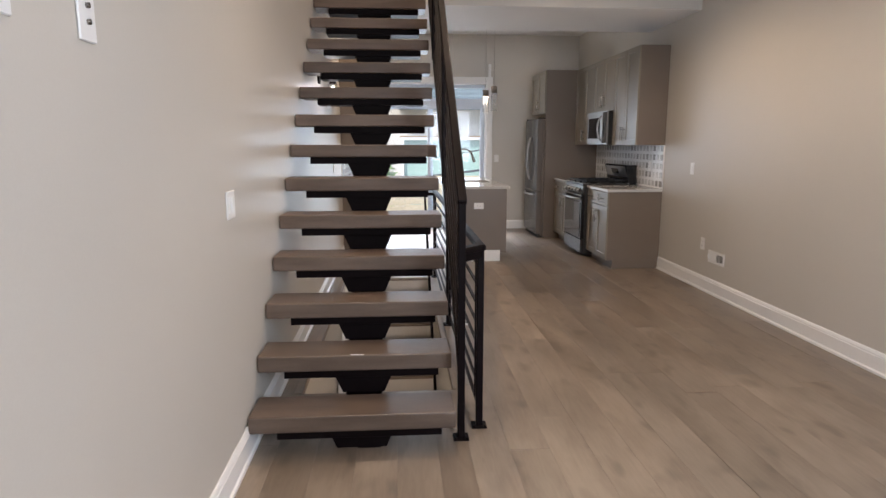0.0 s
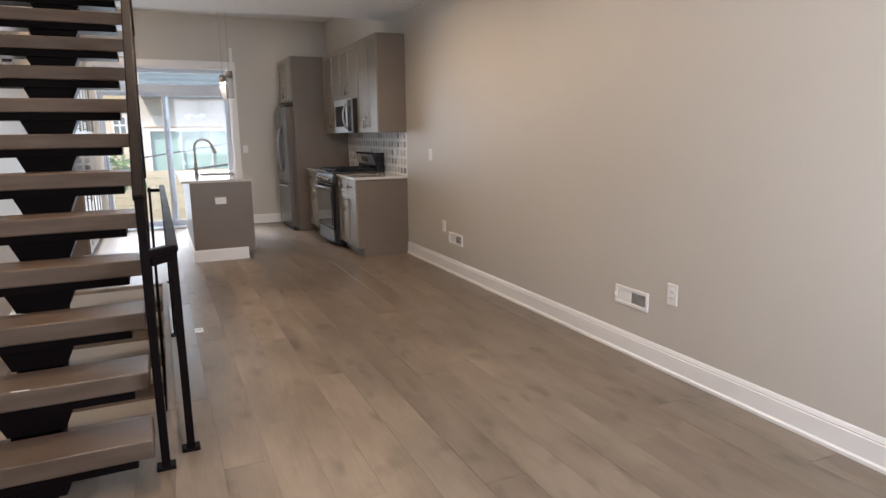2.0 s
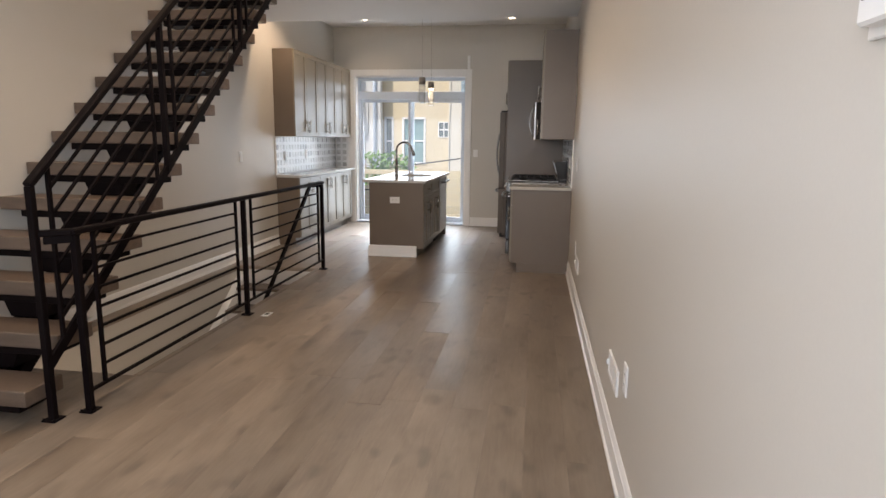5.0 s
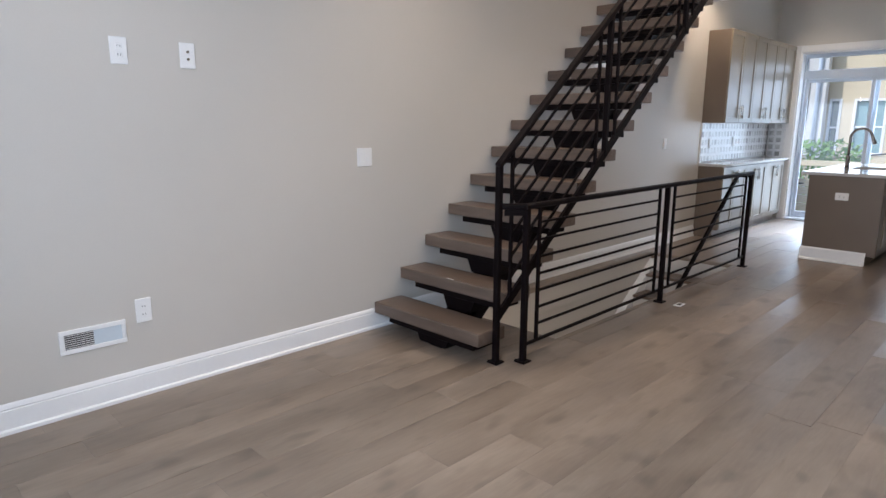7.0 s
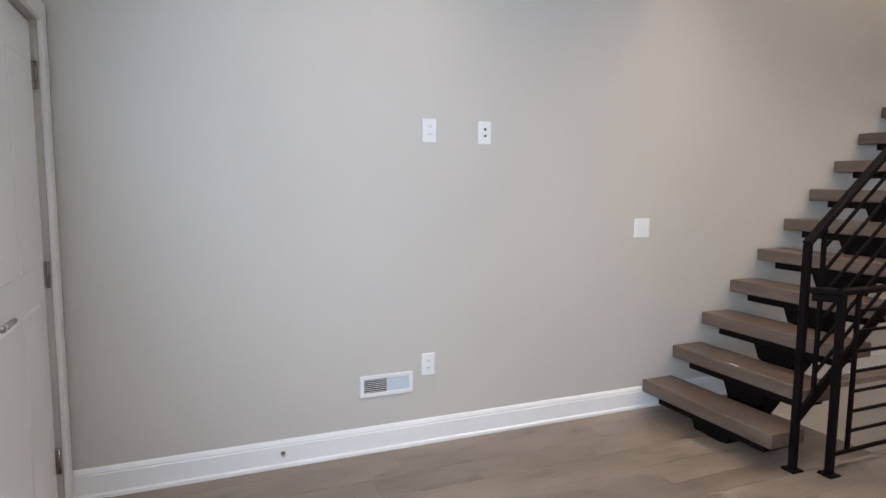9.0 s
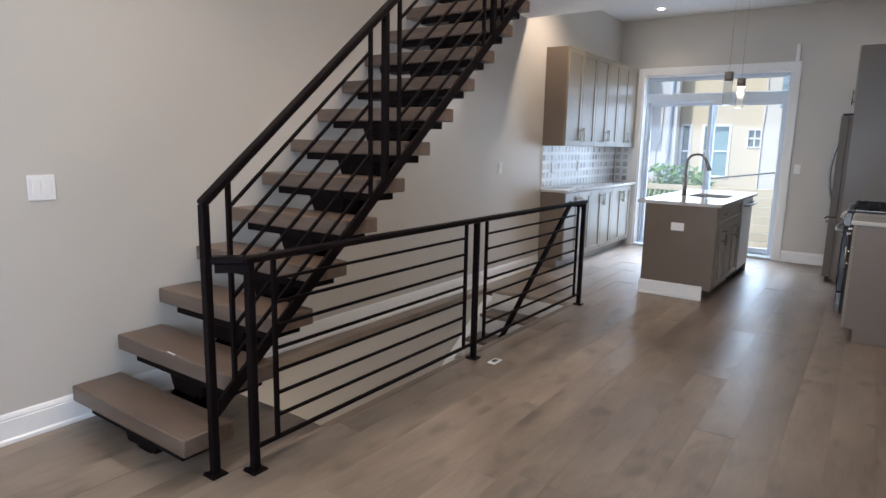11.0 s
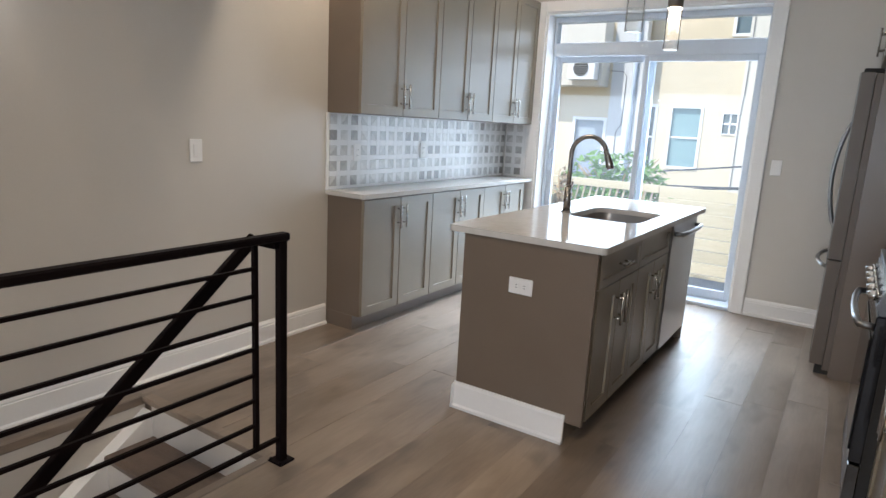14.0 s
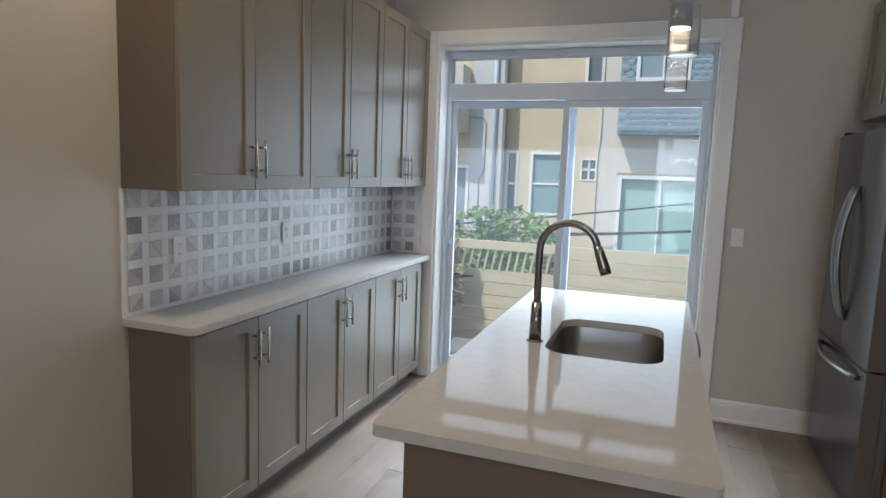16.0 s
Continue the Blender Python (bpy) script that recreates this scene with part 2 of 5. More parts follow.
def oak_floor():
    """Grey-brown oak with long grain, knots and plank-to-plank tone."""
    m, n, l, p = nodes_of("grey_oak_plank")
    co, info = n.new("ShaderNodeTexCoord"), n.new("ShaderNodeObjectInfo")
    off = n.new("ShaderNodeVectorMath")
    off.operation = "MULTIPLY_ADD"
    off.inputs[1].default_value = (31, 57, 13)
    l.new(info.outputs["Random"], off.inputs[0])
    l.new(co.outputs["Object"], off.inputs[2])
    mp = n.new("ShaderNodeMapping")
    mp.inputs["Scale"].default_value = (1, 0.11, 1)
    l.new(off.outputs[0], mp.inputs["Vector"])
    grain = n.new("ShaderNodeTexNoise")
    grain.inputs["Scale"].default_value, grain.inputs["Detail"].default_value, grain.inputs["Distortion"].default_value = 42, 8, 1.2
    l.new(mp.outputs[0], grain.inputs["Vector"])
    mp2 = n.new("ShaderNodeMapping")
    mp2.inputs["Scale"].default_value = (1, 0.35, 1)
    l.new(off.outputs[0], mp2.inputs["Vector"])
    cloud = n.new("ShaderNodeTexNoise")
    cloud.inputs["Scale"].default_value, cloud.inputs["Detail"].default_value = 5.0, 4
    l.new(mp2.outputs[0], cloud.inputs["Vector"])
    knots = n.new("ShaderNodeTexNoise")
    knots.inputs["Scale"].default_value, knots.inputs["Detail"].default_value = 7.5, 1.0
    mp3 = n.new("ShaderNodeMapping")
    mp3.inputs["Scale"].default_value = (1.2, 0.55, 1)
    l.new(off.outputs[0], mp3.inputs["Vector"])
    l.new(mp3.outputs[0], knots.inputs["Vector"])
    kr = n.new("ShaderNodeMapRange")
    kr.inputs[1].default_value, kr.inputs[2].default_value, kr.inputs[3].default_value, kr.inputs[4].default_value = 0.60, 0.76, 1.0, 0.66
    l.new(knots.outputs["Fac"], kr.inputs[0])
    r1 = n.new("ShaderNodeValToRGB")
    r1.color_ramp.elements[0].position, r1.color_ramp.elements[0].color = 0.30, (0.125, 0.091, 0.065, 1)
    r1.color_ramp.elements[1].position, r1.color_ramp.elements[1].color = 0.72, (0.262, 0.204, 0.153, 1)
    both = n.new("ShaderNodeMath")
    both.operation = "MULTIPLY_ADD"
    both.inputs[1].default_value = 0.26
    half = n.new("ShaderNodeMath")
    half.operation = "MULTIPLY"
    half.inputs[1].default_value = 0.74
    l.new(cloud.outputs["Fac"], half.inputs[0])
    l.new(grain.outputs["Fac"], both.inputs[0])
    l.new(half.outputs[0], both.inputs[2])
    l.new(both.outputs[0], r1.inputs[0])
    hsv = n.new("ShaderNodeHueSaturation")
    rng = n.new("ShaderNodeMapRange")
    rng.inputs[3].default_value, rng.inputs[4].default_value = 0.89, 1.11
    l.new(info.outputs["Random"], rng.inputs[0])
    vm = n.new("ShaderNodeMath")
    vm.operation = "MULTIPLY"
    l.new(rng.outputs[0], vm.inputs[0])
    l.new(kr.outputs[0], vm.inputs[1])
    l.new(vm.outputs[0], hsv.inputs["Value"])
    l.new(r1.outputs[0], hsv.inputs["Color"])
    l.new(hsv.outputs[0], p.inputs["Base Color"])
    rr = n.new("ShaderNodeMapRange")
    rr.inputs[3].default_value, rr.inputs[4].default_value = 0.24, 0.38
    l.new(cloud.outputs["Fac"], rr.inputs[0])
    gloss = n.new("ShaderNodeMath")
    gloss.operation = "MULTIPLY_ADD"
    gloss.inputs[1].default_value = 0.20
    l.new(info.outputs["Random"], gloss.inputs[0])
    l.new(rr.outputs[0], gloss.inputs[2])
    l.new(gloss.outputs[0], p.inputs["Roughness"])
    p.inputs["Specular IOR Level"].default_value = 1.0
    b = n.new("ShaderNodeBump")
    b.inputs["Strength"].default_value, b.inputs["Distance"].default_value = 0.07, 0.004
    l.new(grain.outputs["Fac"], b.inputs["Height"])
    l.new(b.outputs[0], p.inputs["Normal"])
    return m


M_FLOOR = oak_floor()


def marble_tile():
    """Grey marble: each half of a tile its own tone."""
    m, n, l, p = nodes_of("grey_marble_tile")
    geo, info, co = n.new("ShaderNodeNewGeometry"), n.new("ShaderNodeObjectInfo"), n.new("ShaderNodeTexCoord")
    a = n.new("ShaderNodeMath")
    a.operation = "MULTIPLY_ADD"
    a.inputs[1].default_value = 0.36
    sq = n.new("ShaderNodeMath")
    sq.operation = "POWER"
    sq.inputs[1].default_value = 4.5
    l.new(info.outputs["Random"], sq.inputs[0])
    mix = n.new("ShaderNodeMath")
    mix.operation = "MULTIPLY_ADD"
    mix.inputs[1].default_value = 23.7
    l.new(info.outputs["Random"], mix.inputs[0])
    swing = n.new("ShaderNodeMath")
    swing.operation = "MULTIPLY"
    swing.inputs[1].default_value = 7.3
    l.new(geo.outputs["Random Per Island"], swing.inputs[0])
    l.new(swing.outputs[0], mix.inputs[2])
    half = n.new("ShaderNodeMath")
    half.operation = "FRACT"
    l.new(mix.outputs[0], half.inputs[0])
    l.new(half.outputs[0], a.inputs[0])
    l.new(sq.outputs[0], a.inputs[2])
    no = n.new("ShaderNodeTexNoise")
    no.inputs["Scale"].default_value, no.inputs["Detail"].default_value, no.inputs["Distortion"].default_value = 26, 6, 1.6
    off = n.new("ShaderNodeVectorMath")
    off.operation = "MULTIPLY_ADD"
    off.inputs[1].default_value = (31, 57, 13)
    l.new(info.outputs["Random"], off.inputs[0])
    l.new(co.outputs["Object"], off.inputs[2])
    l.new(off.outputs[0], no.inputs["Vector"])
    b = n.new("ShaderNodeMath")
    b.operation = "MULTIPLY_ADD"
    b.inputs[1].default_value = 0.55
    l.new(no.outputs["Fac"], b.inputs[0])
    l.new(a.outputs[0], b.inputs[2])
    r = n.new("ShaderNodeValToRGB")
    r.color_ramp.elements[0].position, r.color_ramp.elements[0].color = 0.0, (0.80, 0.80, 0.78, 1)
    r.color_ramp.elements[1].position, r.color_ramp.elements[1].color = 1.0, (0.30, 0.295, 0.285, 1)
    l.new(b.outputs[0], r.inputs[0])
    l.new(r.outputs[0], p.inputs["Base Color"])
    p.inputs["Roughness"].default_value = 0.16
    return m


M_MARBLE = marble_tile()
M_WHITEMARBLE = surface("white_marble_strip", (0.70, 0.70, 0.70), (0.82, 0.82, 0.81), 9, 60, 0.2, bump=0.0)

# ---- builders ----
ORG = {}


def box(bm, x0, x1, y0, y1, z0, z1, bevel=0.0, seg=1):
    m = Matrix.LocRotScale(((x0 + x1) / 2, (y0 + y1) / 2, (z0 + z1) / 2), None, (x1 - x0, y1 - y0, z1 - z0))
    vs = bmesh.ops.create_cube(bm, size=1.0, matrix=m)["verts"]
    if bevel:
        es = list({e for v in vs for e in v.link_edges})
        bmesh.ops.bevel(bm, geom=es, offset=bevel, segments=seg, affect="EDGES", profile=0.5)
    return bm


def rod(bm, a, b, r, r2=None, seg=14, caps=True):
    a, b = Vector(a), Vector(b)
    d = b - a
    m = Matrix.Translation((a + b) / 2) @ d.to_track_quat("Z", "Y").to_matrix().to_4x4()
    res = bmesh.ops.create_cone(bm, cap_ends=caps, cap_tris=False, segments=seg, radius1=r, radius2=r if r2 is None else r2, depth=d.length, matrix=m)
    for f in {f for v in res["verts"] for f in v.link_faces}:
        f.smooth = len(f.verts) == 4
    return bm


def bar(bm, a, b, w, h, bevel=0.0):
    """A square bar from a to b: w across (level), h the other way."""
    a, b = Vector(a), Vector(b)
    d = (b - a).normalized()
    side = d.cross(Vector((0, 0, 1)))
    side = Vector((1, 0, 0)) if side.length < 1e-4 else side.normalized()
    up = side.cross(d)
    rot = Matrix((side, d, up)).transposed().to_4x4()
    m = Matrix.Translation((a + b) / 2) @ rot @ Matrix.Diagonal((w, (b - a).length, h, 1))
    vs = bmesh.ops.create_cube(bm, size=1.0, matrix=m)["verts"]
    if bevel:
        bmesh.ops.bevel(bm, geom=list({e for v in vs for e in v.link_edges}), offset=bevel, segments=1, affect="EDGES")
    return bm


def sweep(bm, pts, r, seg=12, closed_ends=True):
    """A round tube through points; r a number or one per point."""
    pts = [Vector(p) for p in pts]
    rings = []
    up = None
    for i, p in enumerate(pts):
        d = (pts[min(i + 1, len(pts) - 1)] - pts[max(i - 1, 0)]).normalized()
        if up is None:
            up = d.orthogonal().normalized()
        up = (up - d * up.dot(d)).normalized()
        s = d.cross(up)
        rad = r[i] if isinstance(r, (list, tuple)) else r
        rings.append([bm.verts.new(p + (up * math.cos(k * math.tau / seg) + s * math.sin(k * math.tau / seg)) * rad) for k in range(seg)])
    for a, b in zip(rings, rings[1:]):
        for k in range(seg):
            f = bm.faces.new((a[k], a[(k + 1) % seg], b[(k + 1) % seg], b[k]))
            f.smooth = True
    if closed_ends:
        bm.faces.new(list(reversed(rings[0])))
        bm.faces.new(rings[-1])
    return bm


def prism(bm, outline, axis, lo, hi):
    """A prism: an outline of 2D points, drawn out along an axis from lo to hi."""
    def place(p, h):
        return {"x": (h, p[0], p[1]), "y": (p[0], h, p[1]), "z": (p[0], p[1], h)}[axis]
    a = [bm.verts.new(place(p, lo)) for p in outline]
    b = [bm.verts.new(place(p, hi)) for p in outline]
    bm.faces.new(a)
    bm.faces.new(list(reversed(b)))
    for i in range(len(a)):
        j = (i + 1) % len(a)
        bm.faces.new((a[j], a[i], b[i], b[j]))
    bmesh.ops.recalc_face_normals(bm, faces=bm.faces[:])
    return bm


def finish(name, bm, material):
    me = bpy.data.meshes.new(name)
    bm.normal_update()
    bm.to_mesh(me)
    bm.free()
    me.materials.append(material)
    return me


def thing(name, at, label, category, group="", kind=""):
    ob = new(name)
    ob.location = at
    ob.empty_display_size = 0.05
    ORG[ob.name] = Vector(at)
    return tagged(ob, label, category, group, kind)


def part(name, bm, material, parent, label="", kind=""):
    """One mesh under a thing or a part; the bmesh is in world metres."""
    o = ORG[parent.name]
    bmesh.ops.translate(bm, vec=-o, verts=bm.verts[:])
    ob = new(name, finish(name, bm, material))
    ob.parent = parent
    ORG[ob.name] = o
    return tagged(ob, label, kind=kind)


def solo(name, bm, material, label, category, kind="", group="", at=None):
    """A thing of one mesh, its origin at its base."""
    if at is None:
        xs = [v.co for v in bm.verts]
        at = Vector((sum(c.x for c in xs) / len(xs), sum(c.y for c in xs) / len(xs), min(c.z for c in xs)))
    at = Vector(at)
    bmesh.ops.translate(bm, vec=-at, verts=bm.verts[:])
    ob = new(name, finish(name, bm, material))
    ob.location = at
    ORG[ob.name] = at
    return tagged(ob, label, category, group, kind)


B = bmesh.new

# ---- structure ----
W, YF, YB, H = 3.700, 0.60, 11.39, 3.16
WELL = (0.12, 1.03, 4.53, 7.61)  # stairwell opening x0 x1 y0 y1
TOP = 5.6


def wall(name, label, boxes):
    bm = B()
    for b in boxes:
        box(bm, *b)
    return solo(name, bm, M_WALL, label, "wall", "structure")


wall("wall_left", "greige painted wall beside the open stair", [(-0.16, 0, YF - 0.2, 8.8, -2.7, TOP), (-0.16, 0, 8.8, YB + 0.25, -2.7, H + 0.3)])
wall("wall_right", "greige painted long wall of the living room", [(W, W + 0.16, YF - 0.2, YB + 0.25, -0.3, H + 0.3)])
# back wall with the door opening
WX0, WX1, WZ1 = 0.345, 2.185, 2.405
wall("wall_back", "greige painted kitchen wall round the glazed door", [
    (0, WX0, YB, YB + 0.25, -0.3, H), (WX1, W, YB, YB + 0.25, -0.3, H), (WX0, WX1, YB, YB + 0.25, WZ1, H), (WX0, WX1, YB, YB + 0.25, -0.3, 0.0)])
# front wall: door by the left wall, one wide window
FX0, FX1, FZ0, FZ1 = 1.65, 3.25, 0.75, 2.55
DX0, DX1, DZ = 0.10, 1.01, 2.08
wall("wall_front", "greige painted front wall with door and window", [
    (0, DX0, YF - 0.2, YF, -0.3, H), (DX0, DX1, YF - 0.2, YF, DZ, H), (DX1, FX0, YF - 0.2, YF, -0.3, H), (FX1, W, YF - 0.2, YF, -0.3, H),
    (FX0, FX1, YF - 0.2, YF, -0.3, FZ0), (FX0, FX1, YF - 0.2, YF, FZ1, H), (DX0, DX1, YF - 0.2, YF, -0.3, -0.03)])
# ceiling with the stair opening, and the shaft above it
bm = B()
box(bm, 1.18, W, YF, 7.242, H, H + 0.3)
box(bm, 0, 1.18, YF, 4.25, H, H + 0.3)
box(bm, 0, W, 8.5, YB, H, H + 0.3)
solo("ceiling", bm, M_CEIL, "flat white painted ceiling", "ceiling", "structure")
bm = B()
box(bm, 0, W, 7.25, 8.5, 2.72, H + 0.3)
solo("ceiling_soffit", bm, M_CEIL, "white dropped ceiling soffit across the room", "soffit", "structure")
bm = B()
box(bm, 0, W, 7.243, 7.249, 2.722, H + 0.3)
solo("wall_soffit_face", bm, M_WALL, "greige painted face of the dropped soffit", "wall", "structure")
bm = B()
box(bm, 0, 1.18, 4.1, 4.25, H + 0.3, TOP)
box(bm, 1.18, 1.3, 4.1, 8.7, H + 0.3, TOP)
box(bm, 0, 1.18, 8.5, 8.7, H + 0.3, TOP)
box(bm, -0.1, 1.4, 4.0, 8.8, TOP, TOP + 0.1)
solo("wall_shaft", bm, M_WALL, "greige walls of the upper stair shaft", "wall", "structure")
# subfloor round the stairwell, and the stairwell below
x0, x1, y0, y1 = WELL
bm = B()
box(bm, 0, W, YF, y0, -0.26, -0.015)
box(bm, 0, W, y1, YB, -0.26, -0.015)
box(bm, x1, W, y0, y1, -0.26, -0.015)
box(bm, 0, x0, y0, y1, -0.26, -0.015)
floor = solo("floor", bm, M_TREAD, "wide grey-brown oak plank floor", "floor", "structure")
bm = B()
box(bm, x0 - 0.1, x0, y0 - 0.1, y1 + 0.1, -2.7, -0.26)
box(bm, x1, x1 + 0.12, y0 - 0.9, y1 + 0.1, -2.7, -0.26)
box(bm, x0, x1, y1, y1 + 0.1, -2.7, -0.26)
box(bm, x0 - 0.1, x1 + 0.12, y0 - 1.0, y0 - 0.9, -2.7, -0.26)
solo("wall_stairwell", bm, M_WALL, "greige walls of the basement stairwell", "wall", "structure")
bm = B()
box(bm, x0 - 0.1, x1 + 0.1, y0 - 1.0, y1 + 0.1, -2.8, -2.7)
solo("floor_basement", bm, M_CONCRETE, "grey concrete basement floor", "floor", "structure")
# drywall lining and oak nosing of the opening's edges
bm = B()
box(bm, x1 - 0.012, x1 - 0.002, y0, y1, -0.26, -0.03)
box(bm, x0 + 0.002, x0 + 0.012, y0, y1, -0.26, -0.045)
box(bm, x0, x1, y0 + 0.002, y0 + 0.012, -0.26, -0.03)
solo("trim_stairwell_lining", bm, M_WALL, "greige lining round the stairwell opening", "trim", "structure")
bm = B()
box(bm, x0 - 0.03, x0 + 0.018, y0, y1, -0.045, 0.003, 0.005)
box(bm, x1 - 0.018, x1 + 0.03, y0, y1, -0.03, 0.003, 0.005)
box(bm, x0, x1, y1 - 0.02, y1 + 0.035, -0.03, 0.003, 0.005)
solo("trim_stairwell_nosing", bm, M_FLOOR, "oak nosing round the stairwell opening", "trim", "structure")


def baseboard(bm, axis, fixed, out, lo, hi):
    """Moulded board: a plain face, a bead and a stepped cap, and a shoe."""
    o = 1 if out > 0 else -1
    prof = [(0, 0), (0.024, 0), (0.024, 0.016), (0.015, 0.024), (0.015, 0.110), (0.011, 0.114), (0.013, 0.120), (0.008, 0.134), (0.003, 0.142), (0, 0.142)]
    pts = [(fixed + o * a, b) for a, b in prof]
    if axis == "y":
        prism(bm, pts, "y", lo, hi)
    else:
        prism(bm, pts, "x", lo, hi)


bm = B()
baseboard(bm, "y", 0.0, 1, YF, 8.975)
solo("baseboard_left", bm, M_TRIM, "white moulded baseboard", "baseboard", "structure")
bm = B()
baseboard(bm, "y", W, -1, YF, 7.895)
solo("baseboard_right", bm, M_TRIM, "white moulded baseboard", "baseboard", "structure")
bm = B()
baseboard(bm, "x", YB, -1, 2.28, W)
solo("baseboard_back", bm, M_TRIM, "white moulded baseboard", "baseboard", "structure")
bm = B()
baseboard(bm, "x", YF, 1, 1.10, W)
solo("baseboard_front", bm, M_TRIM, "white moulded baseboard", "baseboard", "structure")

# glazed sliding door with transom
gd = thing("window_1", (1.265, 11.59, 0), "white vinyl sliding glass door with transom", "glass door", "", "structure")
bm = B()
box(bm, WX0, WX0 + 0.02, YB, YB + 0.25, 0, WZ1)
box(bm, WX1 - 0.02, WX1, YB, YB + 0.25, 0, WZ1)
box(bm, WX0 + 0.02, WX1 - 0.02, YB, YB + 0.25, WZ1 - 0.02, WZ1)
part("jamb", bm, M_TRIM, gd)
bm = B()
box(bm, WX0 + 0.02, WX1 - 0.02, YB - 0.005, YB + 0.25, 0.0, 0.03, 0.004)
box(bm, WX0 + 0.06, WX1 - 0.06, 11.56, 11.575, 0.03, 0.045)
part("window_sill", bm, M_VINYL, gd)
bm = B()
Y0, Y1 = 11.54, 11.63
for a in ((WX0 + 0.02, WX0 + 0.045, 0.03, 2.385), (WX1 - 0.045, WX1 - 0.02, 0.03, 2.385), (WX0 + 0.045, WX1 - 0.045, 2.335, 2.385), (WX0 + 0.045, WX1 - 0.045, 2.04, 2.16)):
    box(bm, a[0], a[1], Y0, Y1, a[2], a[3], 0.004)
part("window_frame", bm, M_VINYL, gd)


def sash(xa, xb, za, zb, yy, w=0.045):
    bm = B()
    for a in ((xa, xa + w, za, zb), (xb - w, xb, za, zb), (xa + w, xb - w, zb - 0.05, zb), (xa + w, xb - w, za, za + 0.07)):
        box(bm, a[0], a[1], yy, yy + 0.035, a[2], a[3], 0.004)
    s = part("sash", bm, M_VINYL, gd)
    bm = B()
    box(bm, xa + w, xb - w, yy + 0.014, yy + 0.020, za + 0.07, zb - 0.05)
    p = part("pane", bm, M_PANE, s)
    p.visible_shadow = False
    return s


sl = sash(0.39, 1.30, 0.045, 2.04, 11.585)
sash(1.21, 2.14, 0.045, 2.04, 11.548)
bm = B()
sweep(bm, [(0.41, 11.585, 0.98), (0.41, 11.55, 1.0), (0.41, 11.54, 1.09), (0.41, 11.55, 1.18), (0.41, 11.585, 1.2)], 0.009, 8)
part("handle", bm, M_VINYL, sl)
bm = B()
box(bm, WX0 + 0.045, WX1 - 0.045, 11.585, 11.591, 2.16, 2.335)
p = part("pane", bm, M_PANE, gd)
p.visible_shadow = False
bm = B()
for a in ((0.258, WX0 + 0.004, 0, 2.495), (WX1 - 0.004, 2.275, 0, 2.495), (WX0 + 0.004, WX1 - 0.004, 2.401, 2.495)):
    box(bm, a[0], a[1], YB - 0.022, YB - 0.001, a[2], a[3], 0.004)
solo("trim_window", bm, M_TRIM, "white flat casing round the glazed door", "trim", "structure")

# front window and front door
fw = thing("window_2", (2.45, 0.5, FZ0), "white framed front window", "window", "", "structure")
bm = B()
for a in ((FX0, FX0 + 0.06, FZ0, FZ1), (FX1 - 0.06, FX1, FZ0, FZ1), (FX0 + 0.06, FX1 - 0.06, FZ0, FZ0 + 0.07), (FX0 + 0.06, FX1 - 0.06, FZ1 - 0.06, FZ1), (2.42, 2.48, FZ0 + 0.07, FZ1 - 0.06)):
    box(bm, a[0], a[1], 0.44, 0.50, a[2], a[3])
part("window_frame", bm, M_VINYL, fw)
bm = B()
box(bm, FX0 + 0.06, FX1 - 0.06, 0.465, 0.471, FZ0 + 0.07, FZ1 - 0.06)
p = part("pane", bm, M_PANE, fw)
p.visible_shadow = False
fd = thing("door_1", (0.555, 0.56, 0), "white panelled front door, closed", "door", "", "structure")
bm = B()
box(bm, DX0 + 0.012, DX1 - 0.012, 0.535, 0.578, 0.01, DZ - 0.012, 0.003)
for za, zb in ((0.2, 0.95), (1.1, 1.9)):
    for xa in (DX0 + 0.13, DX0 + 0.49):
        box(bm, xa, xa + 0.28, 0.575, 0.584, za, zb, 0.006)
part("door_leaf", bm, M_TRIM, fd)
for z in (0.24, 1.05, 1.86):
    bm = B()
    box(bm, DX0 - 0.004, DX0 + 0.022, 0.572, 0.588, z - 0.055, z + 0.055, 0.002)
    rod(bm, (DX0 + 0.010, 0.590, z - 0.055), (DX0 + 0.010, 0.590, z + 0.055), 0.008)
    part("hinge", bm, M_DARKNICKEL, fd, "dark nickel hinge")
bm = B()
rod(bm, (DX1 - 0.08, 0.57, 1.0), (DX1 - 0.08, 0.625, 1.0), 0.012)
rod(bm, (DX1 - 0.08, 0.622, 1.0), (DX1 - 0.20, 0.622, 1.0), 0.010)
part("handle", bm, M_NICKEL, fd, "nickel lever handle")
bm = B()
for a in ((0.02, DX0, 0, DZ + 0.08), (DX1, DX1 + 0.08, 0, DZ + 0.08), (DX0, DX1, DZ, DZ + 0.08)):
    box(bm, a[0], a[1], YF + 0.001, YF + 0.022, a[2], a[3], 0.003)
solo("trim_front_door", bm, M_TRIM, "white casing round the front door", "trim", "structure")

# ---- open stair ----
R, G, SY, SZ = 0.2048, 0.2388, 3.817, 0.1895
TX0, TX1, TD, TT = 0.008, 0.965, 0.245, 0.080
SL = R / G
NT = 14
st = thing("open_stair", (0.5, 3.9, 0), "open stair with thick brown oak treads on black steel", "staircase")
tread_me = None
for i in range(NT):
    ty, tz = SY + i * G, SZ + i * R
    if tread_me is None:
        bm = B()
        box(bm, TX0, TX1, ty, ty + TD, tz - TT, tz, 0.007, 2)
        t0 = part("tread", bm, M_TREAD, st)
        tread_me = t0.data
    else:
        ob = new("tread", tread_me)
        ob.parent = st
        ob.location = (0, i * G, i * R)
bm = B()
